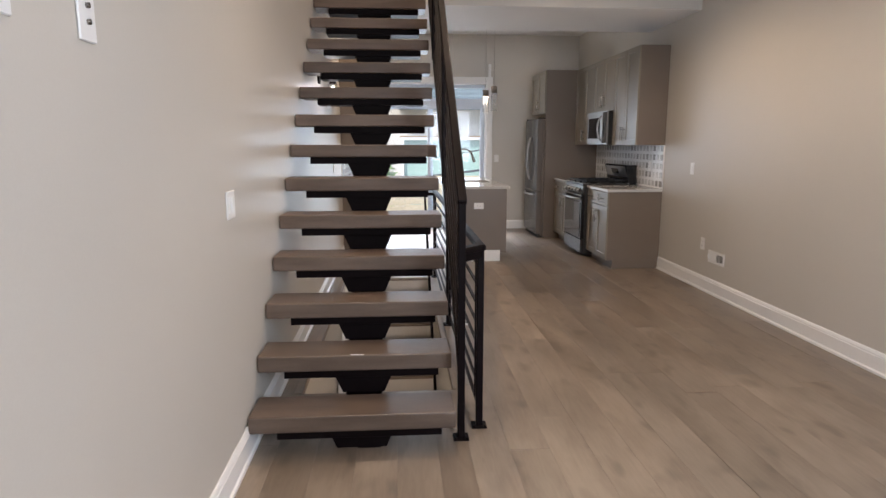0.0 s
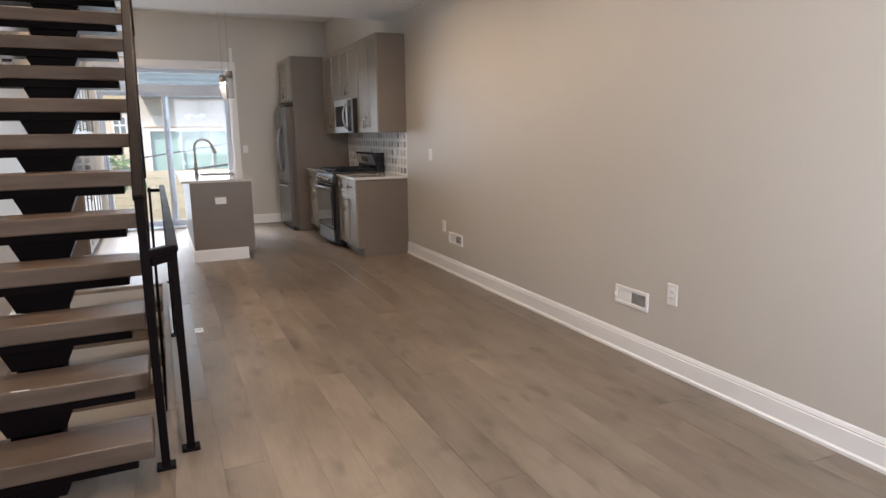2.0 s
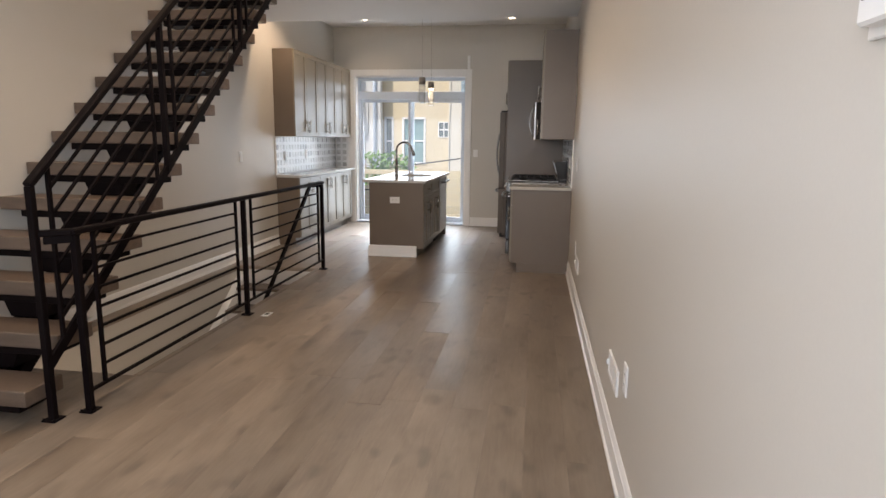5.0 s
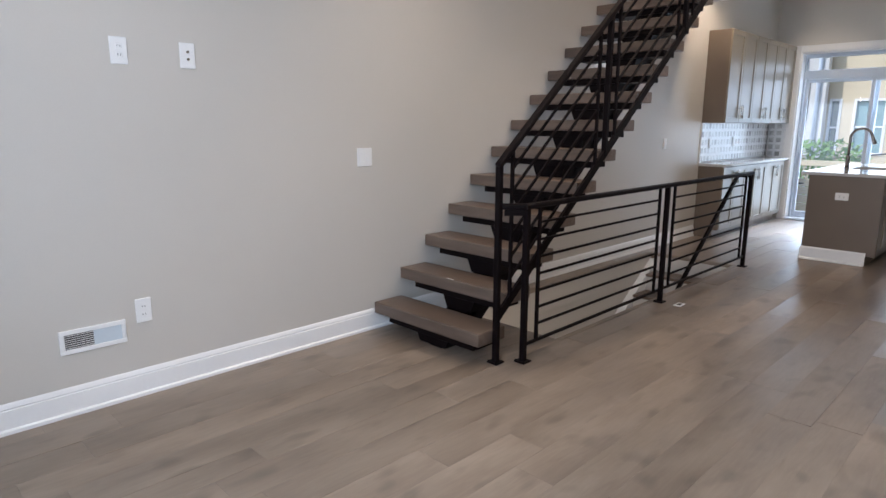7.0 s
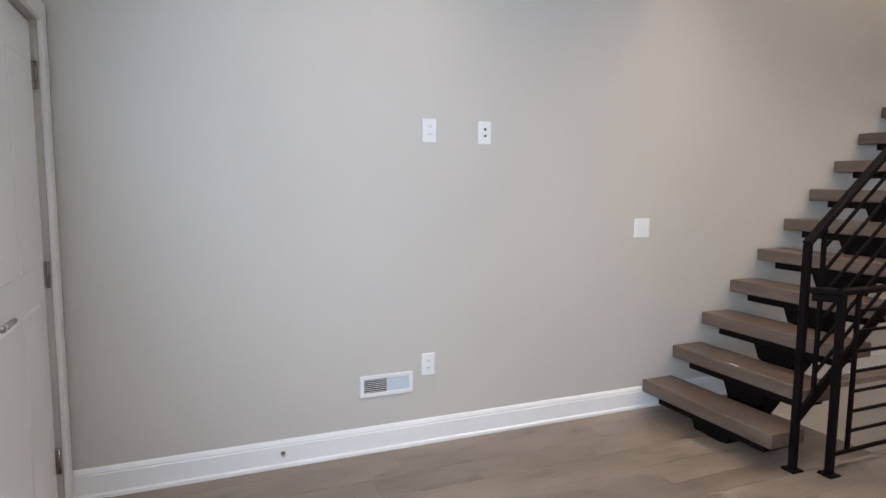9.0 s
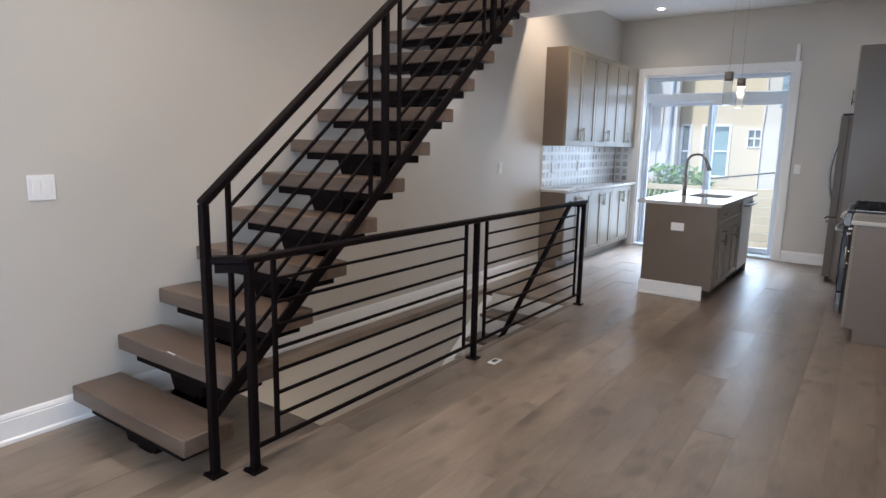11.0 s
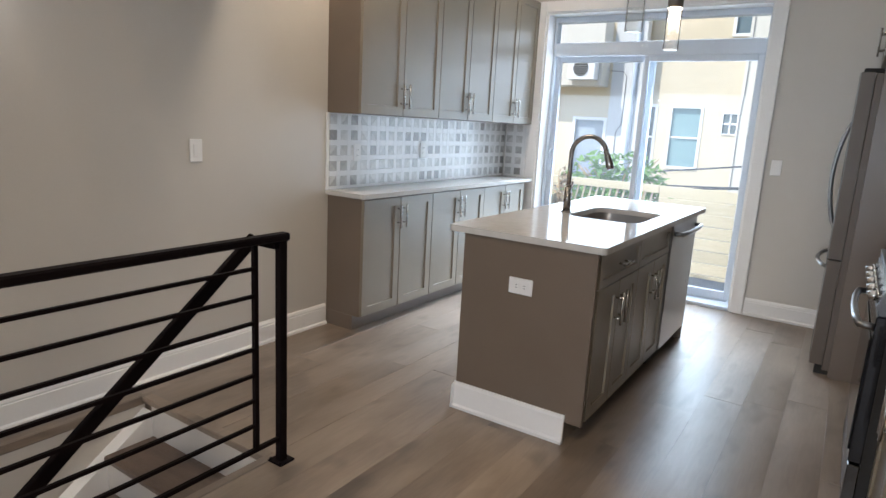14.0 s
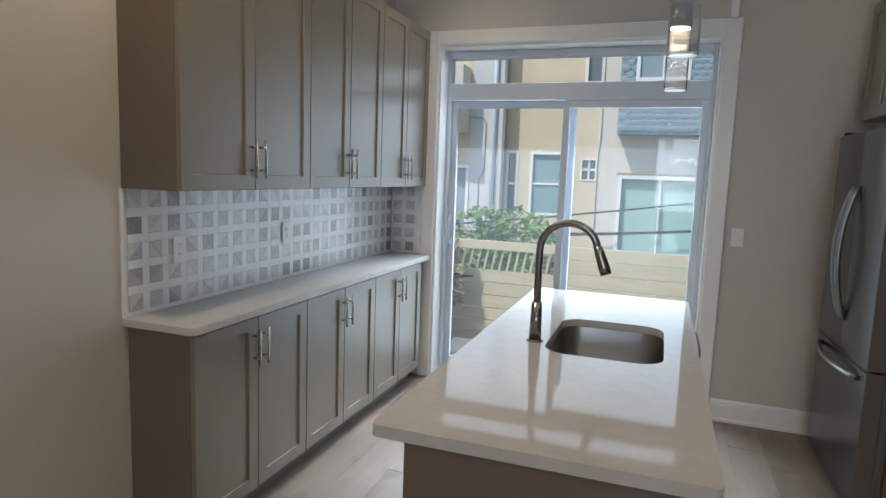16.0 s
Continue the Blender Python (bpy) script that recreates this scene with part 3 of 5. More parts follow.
box(bm, 0.13, 0.90, SY + 0.03, SY + TD - 0.03, SZ - TT - 0.045, SZ - TT, 0.002)
pl = part("tread_plate", bm, M_STEEL, st)
zp = SZ - TT - 0.045
bm = B()
prism(bm, [(0.375, zp), (0.665, zp), (0.625, zp - 0.092), (0.415, zp - 0.092)], "y", SY + 0.06, SY + TD - 0.04)
pd = part("pedestal", bm, M_STEEL, st)
for i in range(1, NT):
    for o in (pl, pd):
        ob = new(o.name.split(".")[0], o.data)
        ob.parent = st
        ob.location = (0, i * G, i * R)
bm = B()
ya, yb = SY + 0.02, SY + NT * G + 0.05


def under(y):
    return SZ - TT - 0.075 + SL * (y - SY - 0.22)


prism(bm, [(SY + 0.05, 0.0), (SY + 0.30, 0.0), (yb, under(yb) - 0.17), (yb, under(yb)), (SY + 0.10, under(SY + 0.10))], "x", 0.43, 0.61)
part("stringer", bm, M_STEEL, st, "black steel centre stringer")

# stair railing
PA = (1.005, 3.935)
sr = thing("stair_railing", (1.0, 3.94, 0), "black steel stair railing with sloping bars", "railing")
RS = 0.838
RX = 1.0


def rt(y):
    return 1.165 + RS * (y - 3.935)


def rb(y):
    return 0.27 + RS * (y - 3.935)


def post(parent, x, y, z0, z1, w=0.034, foot=True):
    bm = B()
    box(bm, x - w / 2, x + w / 2, y - w / 2, y + w / 2, z0, z1, 0.003)
    p = part("post", bm, M_STEEL, parent)
    if foot:
        bm = B()
        box(bm, x - 0.038, x + 0.038, y - 0.038, y + 0.038, z0, z0 + 0.009, 0.002)
        for sx in (-0.028, 0.028):
            rod(bm, (x + sx, y - 0.029, z0 + 0.009), (x + sx, y - 0.029, z0 + 0.016), 0.007, seg=6)
        part("base_plate", bm, M_STEEL, p)
    return p


post(sr, RX, 3.935, 0.0, rt(3.935) - 0.01)
RY1 = 7.22
bm = B()
bar(bm, (RX, 3.925, rt(3.925)), (RX, RY1, rt(RY1)), 0.044, 0.034, 0.006)
part("top_rail", bm, M_STEEL, sr)
bm = B()
bar(bm, (RX, 3.935, rb(3.935)), (RX, RY1, rb(RY1)), 0.02, 0.055, 0.003)
part("bottom_rail", bm, M_STEEL, sr)
posts = [3.935, 5.035, 6.115, 7.20]
for y in posts[1:]:
    post(sr, RX, y, rb(y) - 0.02, rt(y) - 0.01, foot=False)
for ya, yb in zip(posts, posts[1:]):
    for y in (ya + 0.115, yb - 0.115):
        bm = B()
        box(bm, RX - 0.009, RX + 0.009, y - 0.009, y + 0.009, rb(y), rt(y))
        part("picket", bm, M_STEEL, sr)
    for k in range(1, 7):
        f = k / 7
        a, b = ya + 0.115, yb - 0.115
        bm = B()
        bar(bm, (RX, a, rb(a) + f * (rt(a) - rb(a))), (RX, b, rb(b) + f * (rt(b) - rb(b))), 0.013, 0.013)
        part("rail_bar", bm, M_STEEL, sr)

# guard railing round the stairwell
gr = thing("guard_railing", (1.1, 5.85, 0), "black steel guard railing with level bars", "railing")
GZ = 0.93


def gx(y):
    return 1.105 - 0.012 * min(1.0, (y - 4.06) / 1.78)


GP = [4.06, 5.842, 7.622]
for y in GP:
    post(gr, gx(y), y, 0.0, GZ - 0.012)
bm = B()
bar(bm, (gx(4.03), 4.03, GZ), (gx(7.65), 7.65, GZ), 0.046, 0.030, 0.006)
bar(bm, (RX, 3.955, GZ), (gx(4.06), 4.06, GZ), 0.05, 0.03, 0.005)
part("top_rail", bm, M_STEEL, gr)
bm = B()
bar(bm, (RX + 0.02, 3.96, GZ - 0.035), (gx(4.06), 4.05, GZ - 0.035), 0.012, 0.035)
part("bracket", bm, M_STEEL, gr)
for ya, yb in zip(GP, GP[1:]):
    bm = B()
    bar(bm, (gx(ya), ya, 0.105), (gx(yb), yb, 0.105), 0.016, 0.016)
    part("rail_bar", bm, M_STEEL, gr)
    a, b = ya + 0.125, yb - 0.125
    for y in (a, b):
        bm = B()
        box(bm, gx(y) - 0.009, gx(y) + 0.009, y - 0.009, y + 0.009, 0.105, GZ - 0.012)
        part("picket", bm, M_STEEL, gr)
    for k in range(1, 8):
        z = 0.105 + k * (GZ - 0.105) / 8
        bm = B()
        bar(bm, (gx(a), a, z), (gx(b), b, z), 0.013, 0.013)
        part("rail_bar", bm, M_STEEL, gr)

# basement stair
bs = thing("basement_stair", (0.59, 7.4, -2.7), "basement stair with oak treads and pale risers", "staircase")
for i in range(13):
    ty, tz = 7.635 - i * 0.258, -0.185 - i * 0.178
    bm = B()
    box(bm, x0 + 0.091, x1 - 0.014, ty - 0.278, ty, tz - 0.03, tz, 0.006)
    part("tread", bm, M_TREAD, bs)
    bm = B()
    box(bm, x0 + 0.091, x1 - 0.014, ty - 0.262, ty - 0.248, tz - 0.178, tz - 0.03)
    part("riser", bm, M_RISER, bs)
bm = B()
box(bm, x0 + 0.091, x1 - 0.014, y1 - 0.014, y1 - 0.002, -0.185, -0.03)
part("riser", bm, M_RISER, bs)
bm = B()
prism(bm, [(7.60, -0.06), (7.60, -0.40), (4.7, -0.40 - 0.69 * 2.9), (4.7, -0.06 - 0.69 * 2.9)], "x", x0 + 0.013, x0 + 0.09)
part("skirt_board", bm, M_TRIM, bs, "white diagonal skirt board")
bh = thing("basement_handrail", (1.0, 7.5, -0.6), "black steel basement handrail running down from the guard post", "handrail")
bm = B()
bar(bm, (0.985, 7.585, 0.915), (0.985, 4.9, 0.915 - 0.80 * 2.685), 0.022, 0.05, 0.004)
part("rail", bm, M_STEEL, bh)
bm = B()
box(bm, 0.965, 1.10, 7.585, 7.61, 0.885, 0.915, 0.003)
part("bracket", bm, M_STEEL, bh)


# ---- kitchen ----
def handle(parent, face, x, y, z, length, level=False):
    """A bar pull on two posts; face is the way it points: '+x' or '-x'."""
    s = 1 if face == "+x" else -1
    bm = B()
    xo = x + s * 0.032
    if level:
        rod(bm, (xo, y - length / 2, z), (xo, y + length / 2, z), 0.006)
        for d in (-0.3, 0.3):
            rod(bm, (x, y + d * length, z), (xo, y + d * length, z), 0.005, seg=10)
    else:
        rod(bm, (xo, y, z - length / 2), (xo, y, z + length / 2), 0.006)
        for d in (-0.3, 0.3):
            rod(bm, (x, y, z + d * length), (xo, y, z + d * length), 0.005, seg=10)
    return part("handle", bm, M_NICKEL, parent, "brushed nickel bar handle")


def shaker(parent, face, x, ya, yb, za, zb, name="door", rail=0.058, mat=None):
    """A shaker front standing 20 mm out from x, with a recessed panel."""
    s = 1 if face == "+x" else -1
    g = 0.0026
    ya, yb, za, zb = ya + g, yb - g, za + g, zb - g
    xs = sorted((x, x + s * 0.020))
    bm = B()
    box(bm, xs[0], xs[1], ya, yb, za, zb)
    bm.normal_update()
    front = [f for f in bm.faces if f.normal.x * s > 0.9]
    rim = list({e for f in front for e in f.edges})
    bmesh.ops.inset_region(bm, faces=front, thickness=rail, depth=0.0, use_even_offset=True)
    bmesh.ops.inset_region(bm, faces=front, thickness=0.002, depth=-0.009, use_even_offset=True)
    bmesh.ops.bevel(bm, geom=rim, offset=0.0015, segments=1, affect="EDGES")
    return part(name, bm, mat or M_CAB, parent)


def cabinet(name, at, label, group):
    return thing(name, at, label, "cabinet", group)


def upper(face, wall_x, depth, ya, yb, za, zb, label, group, low_handles=True):
    s = 1 if face == "+x" else -1
    front = wall_x + s * depth
    c = cabinet("wall_cabinet", (wall_x, (ya + yb) / 2, za), label, group)
    bm = B()
    xs = sorted((wall_x + s * 0.001, front))
    box(bm, xs[0], xs[1], ya, yb, za, zb, 0.0015)
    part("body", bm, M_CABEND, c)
    ym = (ya + yb) / 2
    for a, b, hy in ((ya, ym, ym - 0.03), (ym, yb, ym + 0.03)):
        d = shaker(c, face, front, a, b, za, zb)
        handle(d, face, front + s * 0.02, hy, za + 0.13, 0.16)
    return c


def base(face, wall_x, depth, ya, yb, label, group, drawers=False, top=0.883, toe=0.10, doors=2):
    s = 1 if face == "+x" else -1
    front = wall_x + s * depth
    c = cabinet("base_cabinet", (wall_x, (ya + yb) / 2, 0), label, group)
    bm = B()
    xs = sorted((wall_x + s * 0.001, front))
    box(bm, xs[0], xs[1], ya, yb, toe, top, 0.0015)
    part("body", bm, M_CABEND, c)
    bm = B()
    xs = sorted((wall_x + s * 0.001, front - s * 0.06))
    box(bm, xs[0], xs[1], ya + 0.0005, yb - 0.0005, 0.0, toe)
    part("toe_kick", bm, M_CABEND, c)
    ym = (ya + yb) / 2
    z1 = top - 0.005
    spans = ((ya, ym, ym - 0.03), (ym, yb, ym + 0.03)) if doors == 2 else ((ya, yb, yb - 0.04),)
    if drawers:
        zd = z1 - 0.16
        for a, b, _ in (spans if drawers == 2 else ((ya, yb, 0),)):
            d = shaker(c, face, front, a, b, zd, z1, "drawer_front", 0.035)
            handle(d, face, front + s * 0.02, (a + b) / 2, (zd + z1) / 2, 0.13, True)
        z1 = zd
    for a, b, hy in spans:
        d = shaker(c, face, front, a, b, toe + 0.005, z1)
        handle(d, face, front + s * 0.02, hy, z1 - 0.13, 0.16)
    return c


# left run
LU = "wall cabinets over the left counter"
for ya, yb in ((8.975, 9.826), (9.826, 10.62), (10.62, 11.375)):
    upper("+x", 0.0, 0.262, ya, yb, 1.411, 2.490, "tall taupe shaker wall cabinet with two doors", LU)
LB = "base cabinets under the left counter"
for ya, yb in ((8.99, 9.76), (9.76, 10.515), (10.515, 11.255)):
    base("+x", 0.0, 0.295, ya, yb, "shallow taupe shaker base cabinet with two doors", LB)
bm = B()
corner = [(0.337 - 0.03 + 0.03 * math.cos(k * math.pi / 12), 8.968 + 0.03 - 0.03 * math.sin(k * math.pi / 12)) for k in range(7)]
prism(bm, [(0.001, 8.968)] + corner[::-1] + [(0.337, 11.365), (0.001, 11.365)], "z", 0.885, 0.915)
bmesh.ops.bevel(bm, geom=[e for e in bm.edges if abs(e.verts[0].co.z - e.verts[1].co.z) < 1e-6], offset=0.003, segments=2, affect="EDGES")
solo("countertop", bm, M_QUARTZ, "white quartz counter over shallow taupe cabinets", "countertop")

# right run
RU = "wall cabinets on the range wall"
upper("-x", W, 0.325, 7.895, 8.66, 1.408, 2.487, "tall taupe shaker wall cabinet beside the microwave", RU)
c = upper("-x", W, 0.325, 8.66, 9.44, 1.83, 2.487, "short taupe wall cabinet above the microwave", RU)
upper("-x", W, 0.325, 9.44, 10.268, 1.408, 2.487, "tall taupe shaker wall cabinet by the fridge panel", RU)
RB_ = "base cabinets on the range wall"
base("-x", W, 0.61, 7.90, 8.635, "taupe base cabinet with two drawers and doors", RB_, drawers=2)
base("-x", W, 0.61, 9.405, 10.268, "taupe base cabinet with drawers by the fridge", RB_, drawers=2)
for ya, yb in ((7.876, 8.633), (9.407, 10.266)):
    bm = B()
    box(bm, 3.055, W - 0.001, ya, yb, 0.885, 0.915, 0.004, 2)
    solo("countertop", bm, M_QUARTZ, "white quartz counter beside the gas range", "countertop")

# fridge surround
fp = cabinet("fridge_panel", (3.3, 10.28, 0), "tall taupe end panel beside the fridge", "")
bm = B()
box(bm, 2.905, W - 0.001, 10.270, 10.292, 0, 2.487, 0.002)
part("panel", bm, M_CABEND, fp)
fc = cabinet("wall_cabinet", (3.3, 10.75, 1.87), "taupe cabinet above the fridge", RU)
bm = B()
box(bm, 2.910, W - 0.001, 10.294, 11.20, 1.87, 2.487, 0.002)
part("body", bm, M_CAB, fc)
for a, b, hy in ((10.294, 10.747, 10.717), (10.747, 11.20, 10.777)):
    d = shaker(fc, "-x", 2.910, a, b, 1.87, 2.487)
    handle(d, "-x", 2.890, hy, 2.0, 0.16)

fr = thing("refrigerator", (3.25, 10.75, 0), "stainless french-door refrigerator with bottom freezer", "refrigerator")
bm = B()
box(bm, 2.87, 3.66, 10.31, 11.19, 0.03, 1.78, 0.004)
part("body", bm, M_FRIDGESIDE, fr)


def bowed(bm, ya, yb, za, zb, xf, bow, seg=10):
    out = [(2.868, ya), (2.868, yb)]
    for k in range(seg + 1):
        f = k / seg
        out.append((xf - bow * math.sin(math.pi * f), yb + (ya - yb) * f))
    prism(bm, out, "z", za, zb)
    for f in bm.faces:
        f.smooth = False


def grey_edges(ob):
    """Painted sides on a metal-faced door."""
    ob.data.materials.append(M_FRIDGESIDE)
    for f in ob.data.polygons:
        if f.normal.x > -0.5:
            f.material_index = 1


for a, b, hy in ((10.31, 10.748, 10.715), (10.752, 11.19, 10.785)):
    bm = B()
    bowed(bm, a, b, 0.715, 1.785, 2.800, 0.010)
    d = part("fridge_door", bm, M_FRIDGE, fr)
    grey_edges(d)
    bm = B()
    pts = [(2.797 - 0.060 * math.sin(math.pi * k / 16) ** 0.7, hy, 0.86 + 0.66 * k / 16) for k in range(17)]
    sweep(bm, pts, 0.013, 10)
    part("handle", bm, M_STAINLESS, d, "curved stainless handle")
bm = B()
bowed(bm, 10.31, 11.19, 0.06, 0.705, 2.800, 0.012)
d = part("freezer_drawer", bm, M_FRIDGE, fr)
grey_edges(d)
bm = B()
pts = [(2.793 - 0.055 * math.sin(math.pi * k / 16) ** 0.7, 10.40 + 0.70 * k / 16, 0.655) for k in range(17)]
sweep(bm, pts, 0.013, 10)
part("handle", bm, M_STAINLESS, d, "curved stainless handle")
for y in (10.33, 11.13):
    bm = B()
    box(bm, 2.81, 2.92, y, y + 0.045, 1.786, 1.808, 0.004)
    part("hinge_cover", bm, M_DARK, fr)
bm = B()
box(bm, 2.83, 2.93, 10.32, 11.18, 0.0, 0.055)
part("kick_grille", bm, M_DARK, fr)

# range
rg = thing("gas_range", (3.35, 9.02, 0), "freestanding stainless gas range with black grates", "range")
RA, RZ = 8.640, 9.402
bm = B()
box(bm, 3.035, W - 0.02, RA, RZ, 0.04, 0.905, 0.003)
part("body", bm, M_DARK, rg)
bm = B()
box(bm, 3.005, W - 0.09, RA, RZ, 0.906, 0.928, 0.006)
part("cooktop", bm, M_ENAMEL, rg)
bm = B()
prism(bm, [(3.036, 0.80), (3.000, 0.80), (2.985, 0.83), (3.010, 0.905), (3.036, 0.905)], "y", RA, RZ)
cp = part("control_panel", bm, M_FRIDGE, rg)
for k in range(5):
    y = RA + 0.10 + k * (RZ - RA - 0.2) / 4
    bm = B()
    rod(bm, (2.995, y, 0.855), (2.960, y, 0.845), 0.021, 0.018, 16)
    rod(bm, (2.997, y, 0.856), (2.989, y, 0.853), 0.026, None, 16)
    part("knob", bm, M_NICKEL, cp)
bm = B()
box(bm, 2.993, 3.036, RA + 0.004, RZ - 0.004, 0.235, 0.795, 0.004)
od = part("oven_door", bm, M_BLACKGLASS, rg)
bm = B()
box(bm, 2.987, 2.994, RA + 0.045, RZ - 0.045, 0.265, 0.70, 0.003)
part("oven_window", bm, M_BLACKGLASS, od)
bm = B()
sweep(bm, [(2.993, RA + 0.05, 0.745), (2.950, RA + 0.06, 0.745), (2.937, RA + 0.2, 0.745), (2.933, 9.02, 0.745), (2.937, RZ - 0.2, 0.745), (2.950, RZ - 0.06, 0.745), (2.993, RZ - 0.05, 0.745)], 0.013, 10)
part("handle", bm, M_STAINLESS, od)
bm = B()
box(bm, 2.995, 3.036, RA + 0.004, RZ - 0.004, 0.06, 0.225, 0.004)
part("drawer", bm, M_FRIDGE, rg)
bm = B()
prism(bm, [(W - 0.02, 0.90), (3.60, 0.90), (3.575, 0.98), (3.575, 1.005), (3.535, 1.135), (3.555, 1.16), (W - 0.02, 1.16)], "y", RA, RZ)
bg = part("backguard", bm, M_BLACKGLASS, rg)
bm = B()
prism(bm, [(3.571, 1.010), (3.531, 1.137), (3.537, 1.139), (3.577, 1.012)], "y", RA + 0.02, RZ - 0.02)
part("backguard_face", bm, M_STAINLESS, bg)
bm = B()
prism(bm, [(3.557, 1.045), (3.537, 1.110), (3.540, 1.111), (3.560, 1.046)], "y", 8.90, 9.14)
bmesh.ops.translate(bm, vec=(-0.006, 0, -0.002), verts=bm.verts[:])
part("display", bm, M_BLACKGLASS, bg)
bm = B()
for a in ((3.003, 3.022, RA, RZ), (W - 0.108, W - 0.092, RA, RZ), (3.022, W - 0.108, RA, RA + 0.012), (3.022, W - 0.108, RZ - 0.012, RZ)):
    box(bm, *a, 0.9285, 0.935, 0.002)
part("cooktop_rim", bm, M_STAINLESS, rg, "stainless rim round the cooktop")
for ya, yb in ((RA + 0.02, RA + 0.26), (RA + 0.265, RZ - 0.265), (RZ - 0.26, RZ - 0.02)):
    bm = B()
    for k in range(7):
        x = 3.055 + k * 0.083
        box(bm, x - 0.006, x + 0.006, ya, yb, 0.952, 0.968)
    for k in range(4):
        y = ya + 0.006 + k * (yb - ya - 0.012) / 3
        box(bm, 3.055, 3.553, y - 0.006, y + 0.006, 0.950, 0.966)
    for x in (3.055, 3.553):
        for y in (ya + 0.006, yb - 0.006):
            box(bm, x - 0.007, x + 0.007, y - 0.007, y + 0.007, 0.928, 0.951)
    part("grate", bm, M_IRON, rg)
    for x in (3.18, 3.43):
        bm = B()
        rod(bm, (x, (ya + yb) / 2, 0.928), (x, (ya + yb) / 2, 0.944), 0.045, 0.035, 18)
        part("burner", bm, M_IRON, rg)

# microwave
mw = thing("microwave", (3.5, 9.05, 1.41), "stainless over-the-range microwave with black window", "microwave")
MA, MB = 8.668, 9.432
bm = B()
box(bm, 3.305, W - 0.002, MA, MB, 1.412, 1.826, 0.003)
part("body", bm, M_DARK, mw)
bm = B()
box(bm, 3.282, 3.306, MA, MB, 1.412, 1.826, 0.004)
md = part("door", bm, M_STAINLESS, mw)
bm = B()
box(bm, 3.277, 3.283, MA + 0.26, MB - 0.05, 1.49, 1.75, 0.003)
part("window", bm, M_BLACKGLASS, md)
bm = B()
box(bm, 3.277, 3.283, MA + 0.01, MA + 0.15, 1.43, 1.81, 0.003)
part("keypad", bm, M_BLACKGLASS, md)
bm = B()
sweep(bm, [(3.282 - 0.048 * math.sin(math.pi * k / 14) ** 0.7, MA + 0.205, 1.46 + 0.31 * k / 14) for k in range(15)], 0.012, 10)
part("handle", bm, M_STAINLESS, md)
bm = B()
for k in range(9):
    box(bm, 3.34 + k * 0.03, 3.355 + k * 0.03, MA + 0.08, MB - 0.08, 1.406, 1.4125)
part("vent", bm, M_DARK, mw)

# island
IX0, IX1, IY0, IY1 = 1.37, 2.005, 8.498, 10.40
isl = thing("kitchen_island", (1.69, 9.4, 0), "taupe kitchen island with a plain end panel", "kitchen island")
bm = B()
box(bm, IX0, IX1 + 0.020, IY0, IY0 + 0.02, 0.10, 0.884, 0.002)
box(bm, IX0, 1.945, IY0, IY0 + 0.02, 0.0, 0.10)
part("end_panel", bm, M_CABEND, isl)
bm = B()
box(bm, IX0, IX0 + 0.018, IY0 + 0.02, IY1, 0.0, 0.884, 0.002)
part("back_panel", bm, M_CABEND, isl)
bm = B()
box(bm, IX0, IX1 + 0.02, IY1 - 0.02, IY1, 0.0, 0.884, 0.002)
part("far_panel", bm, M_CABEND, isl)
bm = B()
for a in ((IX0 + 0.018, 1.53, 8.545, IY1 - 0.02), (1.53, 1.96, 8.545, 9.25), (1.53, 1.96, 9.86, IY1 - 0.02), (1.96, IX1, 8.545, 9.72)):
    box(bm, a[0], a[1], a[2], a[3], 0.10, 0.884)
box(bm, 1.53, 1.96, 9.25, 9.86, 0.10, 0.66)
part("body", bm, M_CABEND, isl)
bm = B()
box(bm, IX0 + 0.018, 1.945, IY0 + 0.02, 9.72, 0.0, 0.10)
part("toe_kick", bm, M_CAB, isl)
bm = B()
prism(bm, [(8.474, 0), (8.498, 0), (8.498, 0.135), (8.494, 0.135), (8.486, 0.118), (8.484, 0.022), (8.474, 0.014)], "x", IX0 - 0.006, 1.948)
prism(bm, [(IX0 - 0.016, 0), (IX0, 0), (IX0, 0.135), (IX0 - 0.010, 0.118), (IX0 - 0.012, 0.022)], "y", 8.474, IY1)
part("baseboard", bm, M_TRIM, isl, "white baseboard round the island foot")
for ya, yb in ((8.545, 9.125), (9.125, 9.725)):
    ym = (ya + yb) / 2
    d = shaker(isl, "+x", IX1, ya, yb, 0.715, 0.878, "drawer_front", 0.035)
    if ya < 9:
        handle(d, "+x", IX1 + 0.02, ym, 0.797, 0.13, True)
    for a, b, hy in ((ya, ym, ym - 0.03), (ym, yb, ym + 0.03)):
        d = shaker(isl, "+x", IX1, a, b, 0.105, 0.715)
        handle(d, "+x", IX1 + 0.02, hy, 0.585, 0.16)
